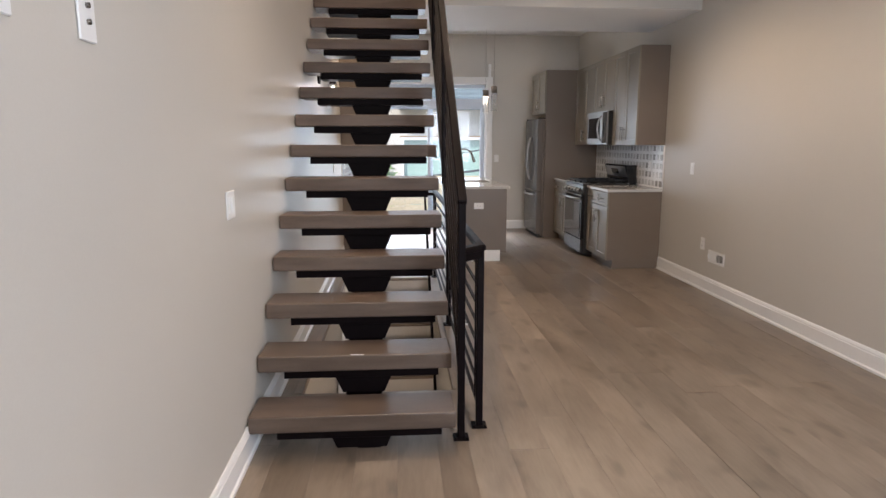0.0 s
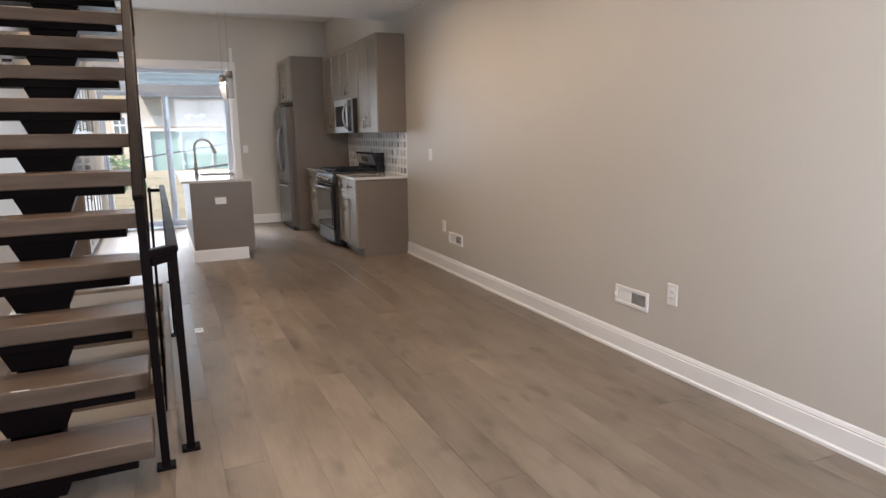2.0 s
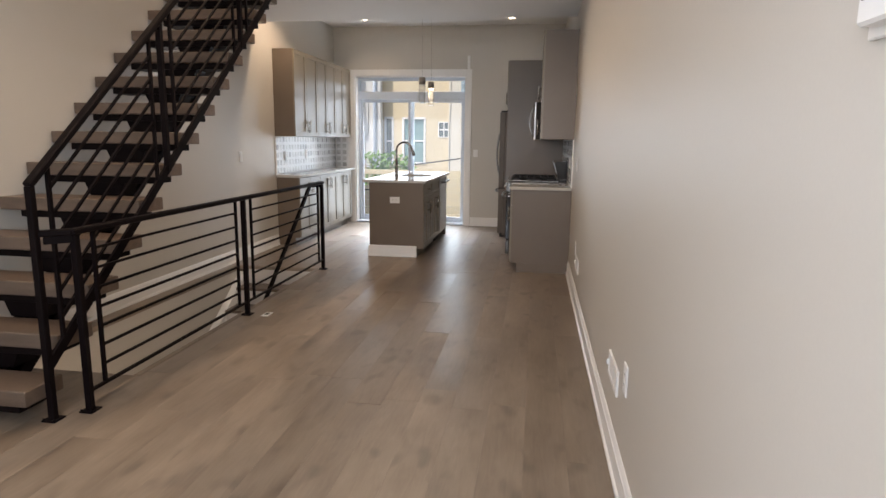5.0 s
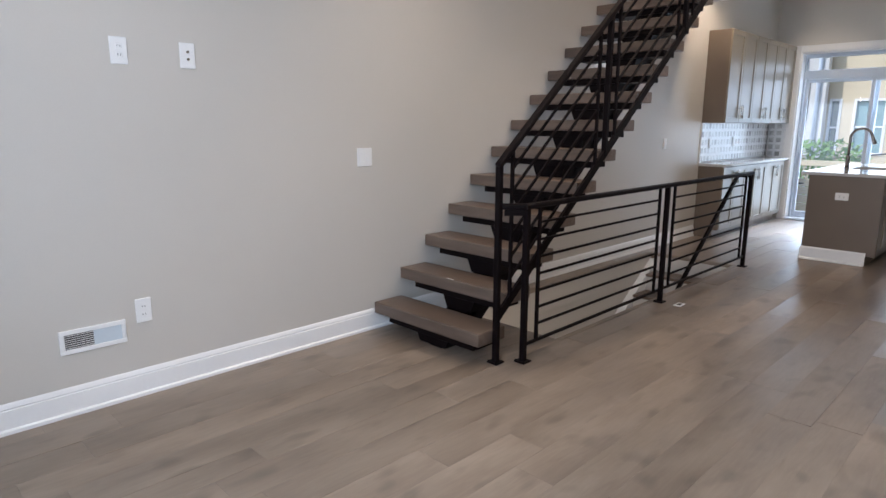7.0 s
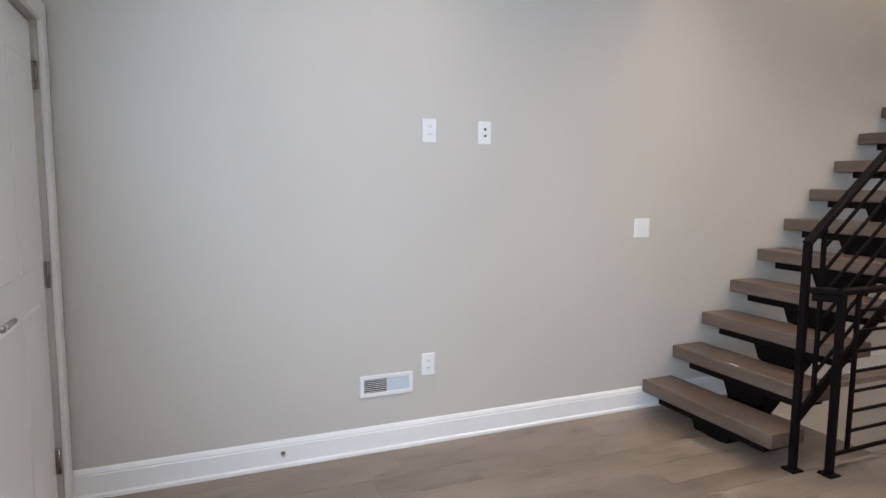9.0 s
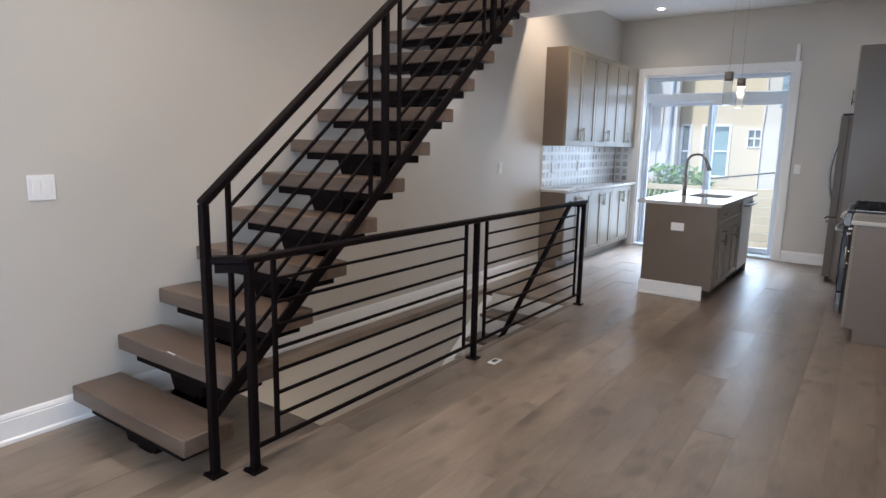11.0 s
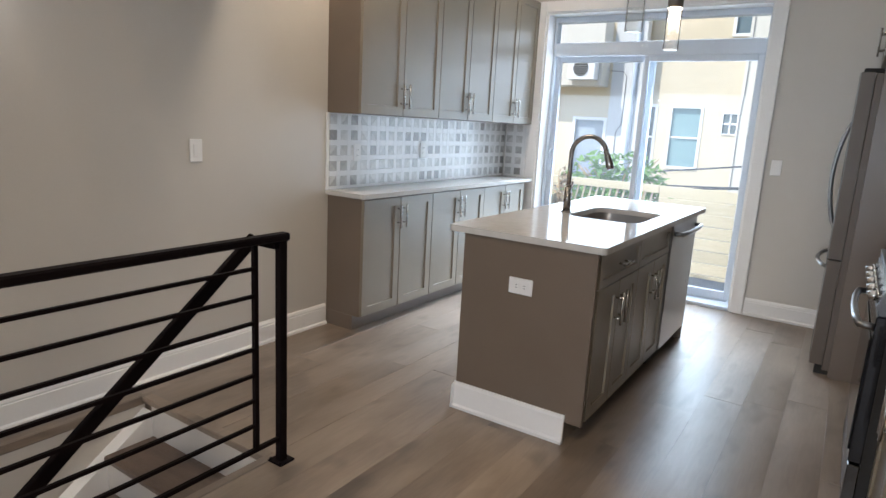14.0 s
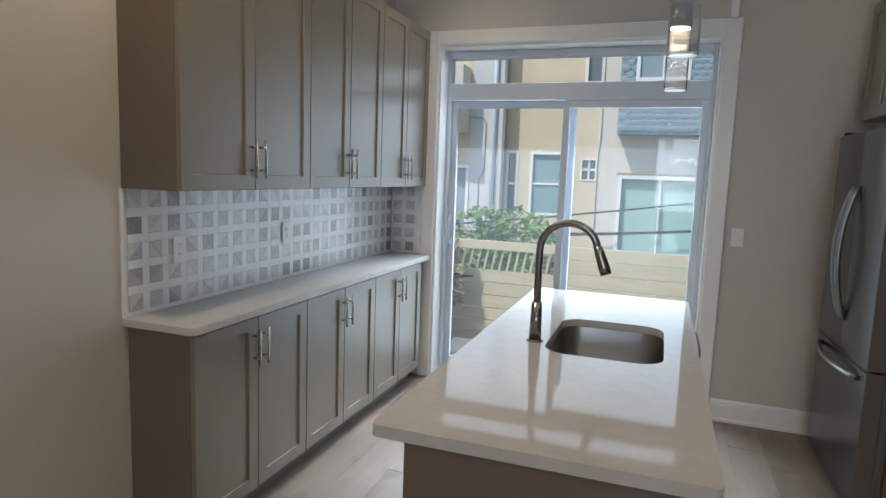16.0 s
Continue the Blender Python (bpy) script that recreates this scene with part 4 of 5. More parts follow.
# outlet in the end panel
def plate(name, axis, side, u, z, w, h, kind, label):
    """A wall plate. axis/side: the wall plane's axis, its place and the way out."""
    fixed, o = side

    def bx(bm, ua, ub, za, zb, d0, d1, bev=0.0015):
        lo, hi = sorted((fixed + o * d0, fixed + o * d1))
        if axis == "x":
            box(bm, lo, hi, ua, ub, za, zb, bev)
        else:
            box(bm, ua, ub, lo, hi, za, zb, bev)
    t = thing(name, (fixed, u, z) if axis == "x" else (u, fixed, z), label, "switch" if "switch" in name else "outlet")
    bm = B()
    bx(bm, u - w / 2, u + w / 2, z - h / 2, z + h / 2, 0.0, 0.007, 0.003)
    part("plate", bm, M_PLASTIC, t)
    if kind.startswith("rocker"):
        n = int(kind[-1])
        for k in range(n):
            c = u + (k - (n - 1) / 2) * 0.046
            bm = B()
            bx(bm, c - 0.0165, c + 0.0165, z - 0.033, z + 0.033, 0.006, 0.0105)
            part("rocker", bm, M_PLASTIC, t)
    elif kind == "duplex":
        for dz in (-0.02, 0.02):
            bm = B()
            bx(bm, u - 0.014, u + 0.014, z + dz - 0.013, z + dz + 0.013, 0.006, 0.009)
            s = part("socket", bm, M_PLASTIC, t)
            bm = B()
            for du in (-0.006, 0.006):
                bx(bm, u + du - 0.0012, u + du + 0.0012, z + dz - 0.004, z + dz + 0.005, 0.008, 0.0096, 0)
            part("slot", bm, M_DARK, s)
    elif kind == "wide":
        for du in (-0.02, 0.02):
            bm = B()
            bx(bm, u + du - 0.013, u + du + 0.013, z - 0.014, z + 0.014, 0.006, 0.009)
            s = part("socket", bm, M_PLASTIC, t)
            bm = B()
            for dz in (-0.006, 0.006):
                bx(bm, u + du - 0.004, u + du + 0.005, z + dz - 0.0012, z + dz + 0.0012, 0.008, 0.0096, 0)
            part("slot", bm, M_DARK, s)
    elif kind == "coax":
        for dz in (-0.018, 0.018):
            bm = B()
            if axis == "x":
                rod(bm, (fixed + o * 0.006, u, z + dz), (fixed + o * 0.014, u, z + dz), 0.0065)
            part("jack", bm, M_DARKNICKEL, t)
    return t


plate("outlet", "y", (IY0, -1), 1.682, 0.680, 0.118, 0.075, "wide", "white outlet plate on the taupe island panel")

bm = B()
SX0, SX1, SYA, SYB = 1.545, 1.945, 9.275, 9.835
def round_rect(xa, xb, ya, yb, r, z, n=6):
    out = []
    for cx, cy, a0 in ((xb - r, yb - r, 0), (xa + r, yb - r, 90), (xa + r, ya + r, 180), (xb - r, ya + r, 270)):
        for k in range(n + 1):
            a = radians(a0 + 90 * k / n)
            out.append(Vector((cx + r * math.cos(a), cy + r * math.sin(a), z)))
    return out


ring_edges = []
for pts in (round_rect(1.288, 2.060, 8.480, 10.49, 0.022, 0.915, 5), round_rect(SX0, SX1, SYA, SYB, 0.09, 0.915, 8)):
    vs = [bm.verts.new(p) for p in pts]
    ring_edges += [bm.edges.new((vs[k], vs[(k + 1) % len(vs)])) for k in range(len(vs))]
bmesh.ops.triangle_fill(bm, use_beauty=True, edges=ring_edges)
bmesh.ops.recalc_face_normals(bm, faces=bm.faces[:])
down = bmesh.ops.extrude_face_region(bm, geom=bm.faces[:])
bmesh.ops.translate(bm, vec=(0, 0, -0.03), verts=[v for v in down["geom"] if isinstance(v, bmesh.types.BMVert)])
bmesh.ops.recalc_face_normals(bm, faces=bm.faces[:])
island_top = solo("countertop", bm, M_QUARTZ, "polished white quartz island counter with a sink", "countertop")

sk = thing("sink", (1.745, 9.555, 0.67), "undermount stainless steel sink", "sink")
bm = B()


loops = []
for inset, z, r in ((-0.006, 0.884, 0.09), (-0.004, 0.878, 0.09), (0.004, 0.72, 0.085), (0.02, 0.695, 0.075), (0.06, 0.688, 0.05)):
    loops.append([bm.verts.new(p) for p in round_rect(SX0 + inset, SX1 - inset, SYA + inset, SYB - inset, r, z)])
for a, b in zip(loops, loops[1:]):
    for k in range(len(a)):
        f = bm.faces.new((a[k], a[(k + 1) % len(a)], b[(k + 1) % len(a)], b[k]))
        f.smooth = True
bm.faces.new(loops[-1])
bmesh.ops.recalc_face_normals(bm, faces=bm.faces[:])
basin = part("basin", bm, M_STAINLESS, sk)
bm = B()
rod(bm, (1.745, 9.555, 0.6885), (1.745, 9.555, 0.694), 0.045, 0.04, 20)
part("drain", bm, M_NICKEL, sk)

fa = thing("faucet", (1.50, 9.40, 0.915), "tall gooseneck pull-down faucet in dark nickel", "faucet")
FXX, FYY = 1.50, 9.40
bm = B()
rod(bm, (FXX, FYY, 0.915), (FXX, FYY, 0.922), 0.032, 0.028, 20)
rod(bm, (FXX, FYY, 0.922), (FXX, FYY, 1.06), 0.0225, 0.019, 20)
part("base", bm, M_DARKNICKEL, fa)
bm = B()
pts = [(FXX, FYY, 1.05), (FXX, FYY, 1.15), (FXX, FYY, 1.25)]
for k in range(1, 15):
    a = math.pi * k / 14 * 0.92
    pts.append((FXX + 0.102 - 0.102 * math.cos(a), FYY, 1.25 + 0.102 * math.sin(a)))
sweep(bm, pts, 0.0135, 14)
part("spout", bm, M_DARKNICKEL, fa)
e = Vector(pts[-1])
d = (e - Vector(pts[-2])).normalized()
bm = B()
sweep(bm, [e - d * 0.004, e + d * 0.02, e + d * 0.075, e + d * 0.10], [0.0145, 0.017, 0.021, 0.020], 14)
part("spray_head", bm, M_DARKNICKEL, fa)
bm = B()
rod(bm, (FXX, FYY, 1.0), (FXX, FYY + 0.045, 1.0), 0.011, 0.009)
rod(bm, (FXX, FYY + 0.04, 0.998), (FXX, FYY + 0.058, 1.09), 0.006, 0.005)
part("lever", bm, M_DARKNICKEL, fa)

dw = thing("dishwasher", (1.8, 10.05, 0), "stainless dishwasher built into the island", "dishwasher")
bm = B()
box(bm, IX1 - 0.01, IX1 + 0.028, 9.732, 10.372, 0.105, 0.875, 0.006)
dd = part("door", bm, M_STAINLESS, dw)
bm = B()
sweep(bm, [(IX1 + 0.028, 9.775, 0.815), (IX1 + 0.068, 9.79, 0.815), (IX1 + 0.078, 9.90, 0.815), (IX1 + 0.080, 10.05, 0.815), (IX1 + 0.078, 10.20, 0.815), (IX1 + 0.068, 10.315, 0.815), (IX1 + 0.028, 10.33, 0.815)], 0.014, 10)
part("handle", bm, M_STAINLESS, dd)
bm = B()
box(bm, 1.62, IX1 - 0.04, 9.732, 10.372, 0.0, 0.10)
part("kick_plate", bm, M_DARK, dw)

# ---- lamps and small fixtures ----
PEND = "pendant lamps over the island"


rng_p = random.Random(5)


def pendant(x, y, zb, lit):
    p = thing("pendant_lamp", (x, y, zb), "slim bubbled glass pendant lamp with bronze cap, lit" if lit else "slim smoky glass cylinder pendant lamp with bronze cap", "pendant lamp", PEND)
    bm = B()
    rod(bm, (x, y, zb + 0.305), (x, y, H - 0.02), 0.0014, seg=6)
    part("cord", bm, M_NICKEL, p)
    bm = B()
    rod(bm, (x, y, H - 0.025), (x, y, H - 0.001), 0.06, None, 24)
    part("canopy", bm, M_DARKNICKEL, p)
    bm = B()
    rod(bm, (x, y, zb + 0.218), (x, y, zb + 0.298), 0.0405, None, 28)
    rod(bm, (x, y, zb + 0.298), (x, y, zb + 0.305), 0.0405, 0.034, 28)
    part("cap", bm, M_BRONZE, p, "dark bronze cap")
    bm = B()
    rod(bm, (x, y, zb + 0.004), (x, y, zb + 0.216), 0.0395, None, 32, caps=False)
    rod(bm, (x, y, zb), (x, y, zb + 0.004), 0.0375, 0.0395, 32, caps=False)
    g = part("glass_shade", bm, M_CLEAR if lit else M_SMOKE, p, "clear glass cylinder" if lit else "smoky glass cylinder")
    g.visible_shadow = False
    bm = B()
    rod(bm, (x, y, zb + 0.001), (x, y, zb + 0.008), 0.0365, None, 28)
    part("glass_foot", bm, M_FROST if lit else M_SMOKE, p)
    bm = B()
    for k in range(460 if lit else 10):
        a, q = rng_p.uniform(0, math.tau), rng_p.uniform(0.3, 1.0) ** 0.5 * 0.035
        c = Vector((x + q * math.cos(a), y + q * math.sin(a), zb + 0.015 + 0.195 * rng_p.random() ** 0.7))
        bmesh.ops.create_icosphere(bm, subdivisions=1, radius=rng_p.uniform(0.0010, 0.0028), matrix=Matrix.Translation(c))
    part("bubbles", bm, M_PLASTIC, p, kind="stuff")
    bm = B()
    rod(bm, (x, y, zb + 0.2165), (x, y, zb + 0.2178), 0.036, None, 16)
    if lit:
        lamp("pendant_glow", "POINT", Matrix.Translation((x, y, zb + 0.15)), 0.7, WARM, soft=0.012)
    part("diode", bm, M_GLOW if lit else M_PLASTIC, p)


pendant(1.913, 9.64, 1.836, True)
pendant(1.920, 8.95, 1.828, False)

for dx, dy, power in DOWNLIGHTS:
    t = thing("downlight", (dx, dy, H), "small round recessed ceiling downlight", "downlight", "recessed ceiling lights")
    bm = B()
    rod(bm, (dx, dy, H - 0.006), (dx, dy, H - 0.0005), 0.062, 0.068, 28)
    part("trim_ring", bm, M_PLASTIC, t)
    bm = B()
    rod(bm, (dx, dy, H - 0.009), (dx, dy, H - 0.0065), 0.045, None, 24)
    part("lens", bm, M_GLOW, t)

# unseen fixture added to carry the stair shaft's fill spot
t = thing("downlight", (0.6, 6.1, TOP), "small round downlight added unseen at the head of the stair", "downlight", "recessed ceiling lights")
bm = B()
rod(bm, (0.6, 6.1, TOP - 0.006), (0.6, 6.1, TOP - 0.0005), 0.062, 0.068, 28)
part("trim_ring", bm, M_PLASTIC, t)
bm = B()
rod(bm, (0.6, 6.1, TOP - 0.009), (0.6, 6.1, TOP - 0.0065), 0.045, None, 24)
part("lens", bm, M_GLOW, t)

SC = (0.13, 6.89, 1.91)
sc = thing("wall_sconce", (0, SC[1], SC[2]), "small wall sconce under the stair, lit", "wall lamp")
bm = B()
rod(bm, (0.001, SC[1], SC[2] + 0.1), (0.02, SC[1], SC[2] + 0.1), 0.055, None, 24)
part("backplate", bm, M_STEEL, sc)
bm = B()
sweep(bm, [(0.02, SC[1], SC[2] + 0.1), (0.08, SC[1], SC[2] + 0.115), (0.12, SC[1], SC[2] + 0.11), (0.13, SC[1], SC[2] + 0.085)], 0.009, 10)
rod(bm, (SC[0], SC[1], SC[2] + 0.045), (SC[0], SC[1], SC[2] + 0.09), 0.034, 0.028, 20)
part("arm", bm, M_STEEL, sc)
bm = B()
rod(bm, (SC[0], SC[1], SC[2] - 0.07), (SC[0], SC[1], SC[2] + 0.045), 0.05, 0.04, 20, caps=False)
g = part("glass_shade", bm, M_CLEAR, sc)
g.visible_shadow = False
bm = B()
bmesh.ops.create_uvsphere(bm, u_segments=16, v_segments=10, radius=0.030, matrix=Matrix.Translation((SC[0], SC[1], SC[2] - 0.005)))
g = part("bulb", bm, M_GLOW_COOL, sc)
g.visible_shadow = False
lamp("sconce_lamp", "POINT", Matrix.Translation((SC[0], SC[1], SC[2] - 0.01)), 0.65, (0.86, 0.91, 1.0), soft=0.03)

LW, RW, BW = (0.0, 1), (W, -1), (YB, -1)
plate("light_switch", "x", LW, 3.765, 1.172, 0.118, 0.118, "rocker2", "white double light switch beside the stair")
plate("light_switch", "x", LW, 8.02, 1.175, 0.074, 0.118, "rocker1", "white single light switch by the cabinets")
plate("light_switch", "x", RW, 7.215, 1.174, 0.074, 0.118, "rocker1", "white light switch on the long wall")
plate("light_switch", "y", BW, 2.352, 1.182, 0.074, 0.118, "rocker1", "white light switch beside the glazed door")
plate("outlet", "x", LW, 2.332, 1.718, 0.078, 0.125, "duplex", "white outlet high on the wall for a screen")
plate("outlet", "x", LW, 2.656, 1.718, 0.078, 0.125, "coax", "white cable plate high on the wall")
plate("outlet", "x", LW, 2.331, 0.450, 0.078, 0.125, "duplex", "white outlet above the baseboard vent")
plate("outlet", "x", RW, 3.776, 0.470, 0.078, 0.125, "duplex", "white outlet beside the wall vent")
plate("outlet", "x", RW, 6.895, 0.455, 0.074, 0.118, "duplex", "white outlet near the kitchen cabinets")
plate("outlet", "x", (0.013, 1), 9.25, 1.155, 0.074, 0.118, "duplex", "white outlet on the tiled backsplash")
plate("outlet", "x", (0.013, 1), 10.02, 1.165, 0.074, 0.118, "duplex", "white outlet on the tiled backsplash")
plate("outlet", "x", (W - 0.013, -1), 8.25, 1.16, 0.074, 0.118, "duplex", "white outlet on the tiled backsplash by the range")


def vent(side, ya, yb, za, zb, open_low, panel):
    fixed, o = side
    v = thing("wall_vent", (fixed, (ya + yb) / 2, za), "white metal wall register with half-open louvres", "vent")
    bm = B()

    def bx(bm, d0, d1, a, b, c, d, bev=0.0):
        lo, hi = sorted((fixed + o * d0, fixed + o * d1))
        box(bm, lo, hi, a, b, c, d, bev)
    w = 0.022
    for a in ((ya, yb, za, za + w), (ya, yb, zb - w, zb), (ya, ya + w, za + w, zb - w), (yb - w, yb, za + w, zb - w)):
        bx(bm, 0, 0.010, *a, 0.002)
    part("frame", bm, M_PLASTIC, v)
    ym = (ya + yb) / 2
    bm = B()
    bx(bm, 0.0005, 0.002, ya + w, yb - w, za + w, zb - w)
    part("backing", bm, M_DARK, v)
    for k in range(7):
        z = za + w + 0.006 + k * (zb - za - 2 * w - 0.012) / 6
        a, b = (ya + w, ym) if open_low else (ym, yb - w)
        bm = B()
        bx(bm, 0.003, 0.006, a, b, z - 0.0012, z + 0.0012)
        part("slat", bm, M_PLASTIC, v)
    a, b = (ym, yb - w) if open_low else (ya + w, ym)
    bm = B()
    bx(bm, 0.003, 0.006, a, b, za + w, zb - w)
    part("closed_panel", bm, panel, v)
    bm = B()
    bx(bm, 0.009, 0.018, yb - 0.013, yb - 0.007, (za + zb) / 2 - 0.012, (za + zb) / 2 + 0.012)
    part("lever", bm, M_PLASTIC, v)


M_VENT = surface("pale_vent_paint", (0.50, 0.56, 0.60), (0.56, 0.62, 0.66), 4, 60, 0.4)
vent(LW, 1.945, 2.240, 0.305, 0.422, True, M_VENT)
vent(RW, 3.96, 4.255, 0.313, 0.430, True, M_PLASTIC)
vent(RW, 6.47, 6.765, 0.300, 0.415, True, M_PLASTIC)

th = thing("thermostat", (W, 2.18, 1.52), "white wall thermostat with dark screen", "thermostat")
bm = B()
box(bm, W - 0.008, W, 2.085, 2.225, 1.510, 1.665, 0.002)
part("wall_plate", bm, M_PLASTIC, th)
bm = B()
box(bm, W - 0.034, W - 0.008, 2.075, 2.200, 1.521, 1.66, 0.004)
part("case", bm, M_PLASTIC, th)
bm = B()
box(bm, W - 0.036, W - 0.0335, 2.088, 2.188, 1.548, 1.65)
part("screen", bm, plain("grey_screen", (0.13, 0.14, 0.12), 0.3), th)

bm = B()
box(bm, 2.200, 2.245, YB - 0.030, YB - 0.001, 2.497, 2.70, 0.004)
solo("door_sensor", bm, M_PLASTIC, "narrow white plastic sensor above the door casing", "sensor")

fpn = thing("floor_plate", (1.245, 5.868, 0), "small white plate lying on the oak floor", "floor plate")
bm = B()
box(bm, 1.216, 1.274, 5.815, 5.921, 0.001, 0.007, 0.002)
part("cover", bm, M_PLASTIC, fpn)
bm = B()
box(bm, 1.230, 1.260, 5.840, 5.896, 0.007, 0.009)
part("flap", bm, M_NICKEL, fpn)

# worn white scratch on the second tread, built as a thin raised sliver
bm = B()
bar(bm, (0.462, 4.066, 0.3952), (0.528, 4.060, 0.3952), 0.009, 0.0012)
solo("paper_scrap", bm, M_PLASTIC, "thin white scratch worn into an oak tread", "scrap")

ds = thing("door_stop", (0.015, 1.54, 0.07), "small spring door stop on the baseboard", "door stop")
bm = B()
rod(bm, (0.015, 1.54, 0.075), (0.021, 1.54, 0.075), 0.012)
rod(bm, (0.021, 1.54, 0.075), (0.075, 1.54, 0.075), 0.006)
part("spring", bm, M_NICKEL, ds)
bm = B()
rod(bm, (0.075, 1.54, 0.075), (0.088, 1.54, 0.075), 0.009)
part("tip", bm, M_PLASTIC, ds)

# ---- outside ----
GZ0 = -0.85
bm = B()
box(bm, -400, 400, YB + 0.25, 900, GZ0 - 0.2, GZ0)
solo("ground", bm, M_CONCRETE, "pale concrete yard and alley", "ground", "structure")
bm = B()
box(bm, 0.1, 2.6, YB + 0.25, YB + 1.35, -0.18, -0.06, 0.004)
solo("pavement_step", bm, M_CONCRETE, "concrete landing outside the glazed door", "landing", "structure")

fn = thing("fence", (1.0, 14.0, GZ0), "pale pine fence of level boards", "fence")
for i in range(11):
    z = 0.76 - i * 0.15
    bm = B()
    box(bm, 0.86, 4.4, 13.99, 14.015, z - 0.14, z, 0.003)
    part("board", bm, M_PINE, fn)
for x in (0.90, 2.5, 4.3):
    bm = B()
    box(bm, x - 0.045, x + 0.045, 14.016, 14.10, GZ0, 0.74)
    part("post", bm, M_PINE, fn)
fn2 = thing("fence", (-0.8, 14.3, GZ0), "pale pine fence with a level cap rail", "fence")
for i in range(9):
    z = 0.42 - i * 0.15
    bm = B()
    box(bm, -3.2, 0.85, 14.03, 14.055, z - 0.14, z, 0.003)
    part("board", bm, M_PINE, fn2)
bm = B()
box(bm, -3.2, 0.85, 14.0, 14.06, 0.66, 0.76, 0.004)
part("cap_rail", bm, M_PINE, fn2)
for k in range(44):
    x = -3.15 + k * 0.09
    bm = B()
    bar(bm, (x, 14.03, 0.40), (x + 0.05, 14.03, 0.67), 0.018, 0.022)
    part("lattice_slat", bm, M_PINE, fn2)
sf = thing("side_fence", (-0.35, 12.8, GZ0), "pine side fence of upright pickets", "fence")
for k in range(18):
    y = 11.75 + k * 0.125
    bm = B()
    box(bm, -0.42, -0.40, y, y + 0.11, GZ0, 0.55, 0.003)
    part("picket", bm, M_PINE, sf)
bm = B()
box(bm, -0.40, -0.36, 11.7, 14.0, 0.30, 0.38)
part("rail", bm, M_PINE, sf)

rng = random.Random(7)


def shrub(name, x, y, z, sx, sy, sz, count, mat, label, leaf=0.07):
    t = thing(name, (x, y, z), label, "plant")
    bm = B()
    for k in range(14):
        a = rng.uniform(0, math.tau)
        q = Vector((x + math.cos(a) * sx * 0.6, y + math.sin(a) * sy * 0.6, z + sz * rng.uniform(0.6, 1.0)))
        sweep(bm, [(x + rng.uniform(-0.3, 0.3) * sx, y, z), (Vector((x, y, z)) + q) / 2 + Vector((0, 0, 0.1)), q], 0.007, 5)
    part("stems", bm, M_TERRA, t)
    bm = B()
    for k in range(count):
        while True:
            p = Vector((rng.uniform(-1, 1), rng.uniform(-1, 1), rng.uniform(0, 1)))
            if p.x ** 2 + p.y ** 2 + (p.z * 0.95) ** 2 < 1 and noise.noise(p * 2.3) > -0.25:
                break
        c = Vector((x + p.x * sx, y + p.y * sy, z + p.z * sz))
        m = Matrix.Translation(c) @ Euler((rng.uniform(-1, 1), rng.uniform(-1, 1), rng.uniform(0, 6.3))).to_matrix().to_4x4()
        s = leaf * rng.uniform(0.6, 1.3)
        v = [bm.verts.new(m @ Vector(q)) for q in ((0, -s, 0), (s * 0.45, -s * 0.2, s * 0.12), (0, s, 0), (-s * 0.45, -s * 0.2, s * 0.12))]
        bm.faces.new((v[0], v[1], v[2]))
        bm.faces.new((v[0], v[2], v[3]))
    part("leaves", bm, mat, t, kind="stuff")


shrub("shrub", -0.05, 15.0, 0.15, 1.0, 0.55, 0.95, 1500, M_LEAF, "leafy green bush behind the pale fence")
shrub("shrub", 0.10, 14.55, GZ0, 0.75, 0.35, 1.55, 900, M_LEAF, "leafy green bush climbing over the fence")
shrub("vine", -0.32, 13.75, 0.0, 0.16, 0.12, 0.9, 260, M_TERRA, "dry brown vine on the fence corner", 0.05)

YW = 23.0
hb = thing("rear_house", (0.5, YW, GZ0), "tan stucco row house across the alley with tall windows", "house")


def facade(name, mat, xa, xb, ya, za, zb, holes):
    """A wall 0.3 thick with real openings, as blocks between the holes of one row each."""
    bm = B()
    cuts = sorted({za, zb, *[h[2] for h in holes], *[h[3] for h in holes]})
    for z0_, z1_ in zip(cuts, cuts[1:]):
        row = sorted(h for h in holes if h[2] <= z0_ + 1e-6 and h[3] >= z1_ - 1e-6)
        x = xa
        for h in row:
            box(bm, x, h[0], ya, ya + 0.3, z0_, z1_)
            x = h[1]
        box(bm, x, xb, ya, ya + 0.3, z0_, z1_)
    return part(name, bm, mat, hb)


def house_window(xa, xb, za, zb, ya, fill, cross=False, trim=0.07):
    bm = B()
    for a in ((xa - trim, xa, za - trim, zb + trim), (xb, xb + trim, za - trim, zb + trim), (xa, xb, zb, zb + trim), (xa, xb, za - trim, za)):
        box(bm, a[0], a[1], ya - 0.03, ya + 0.12, a[2], a[3])
    zm = (za + zb) / 2
    box(bm, xa, xb, ya + 0.02, ya + 0.10, zm - 0.025, zm + 0.025)
    if cross:
        xm = (xa + xb) / 2
        box(bm, xm - 0.02, xm + 0.02, ya + 0.02, ya + 0.10, za, zb)
    w = part("window", bm, M_TRIM, hb)
    bm = B()
    box(bm, xa, xb, ya + 0.06, ya + 0.075, za, zb)
    part("pane", bm, fill, w)
    return w


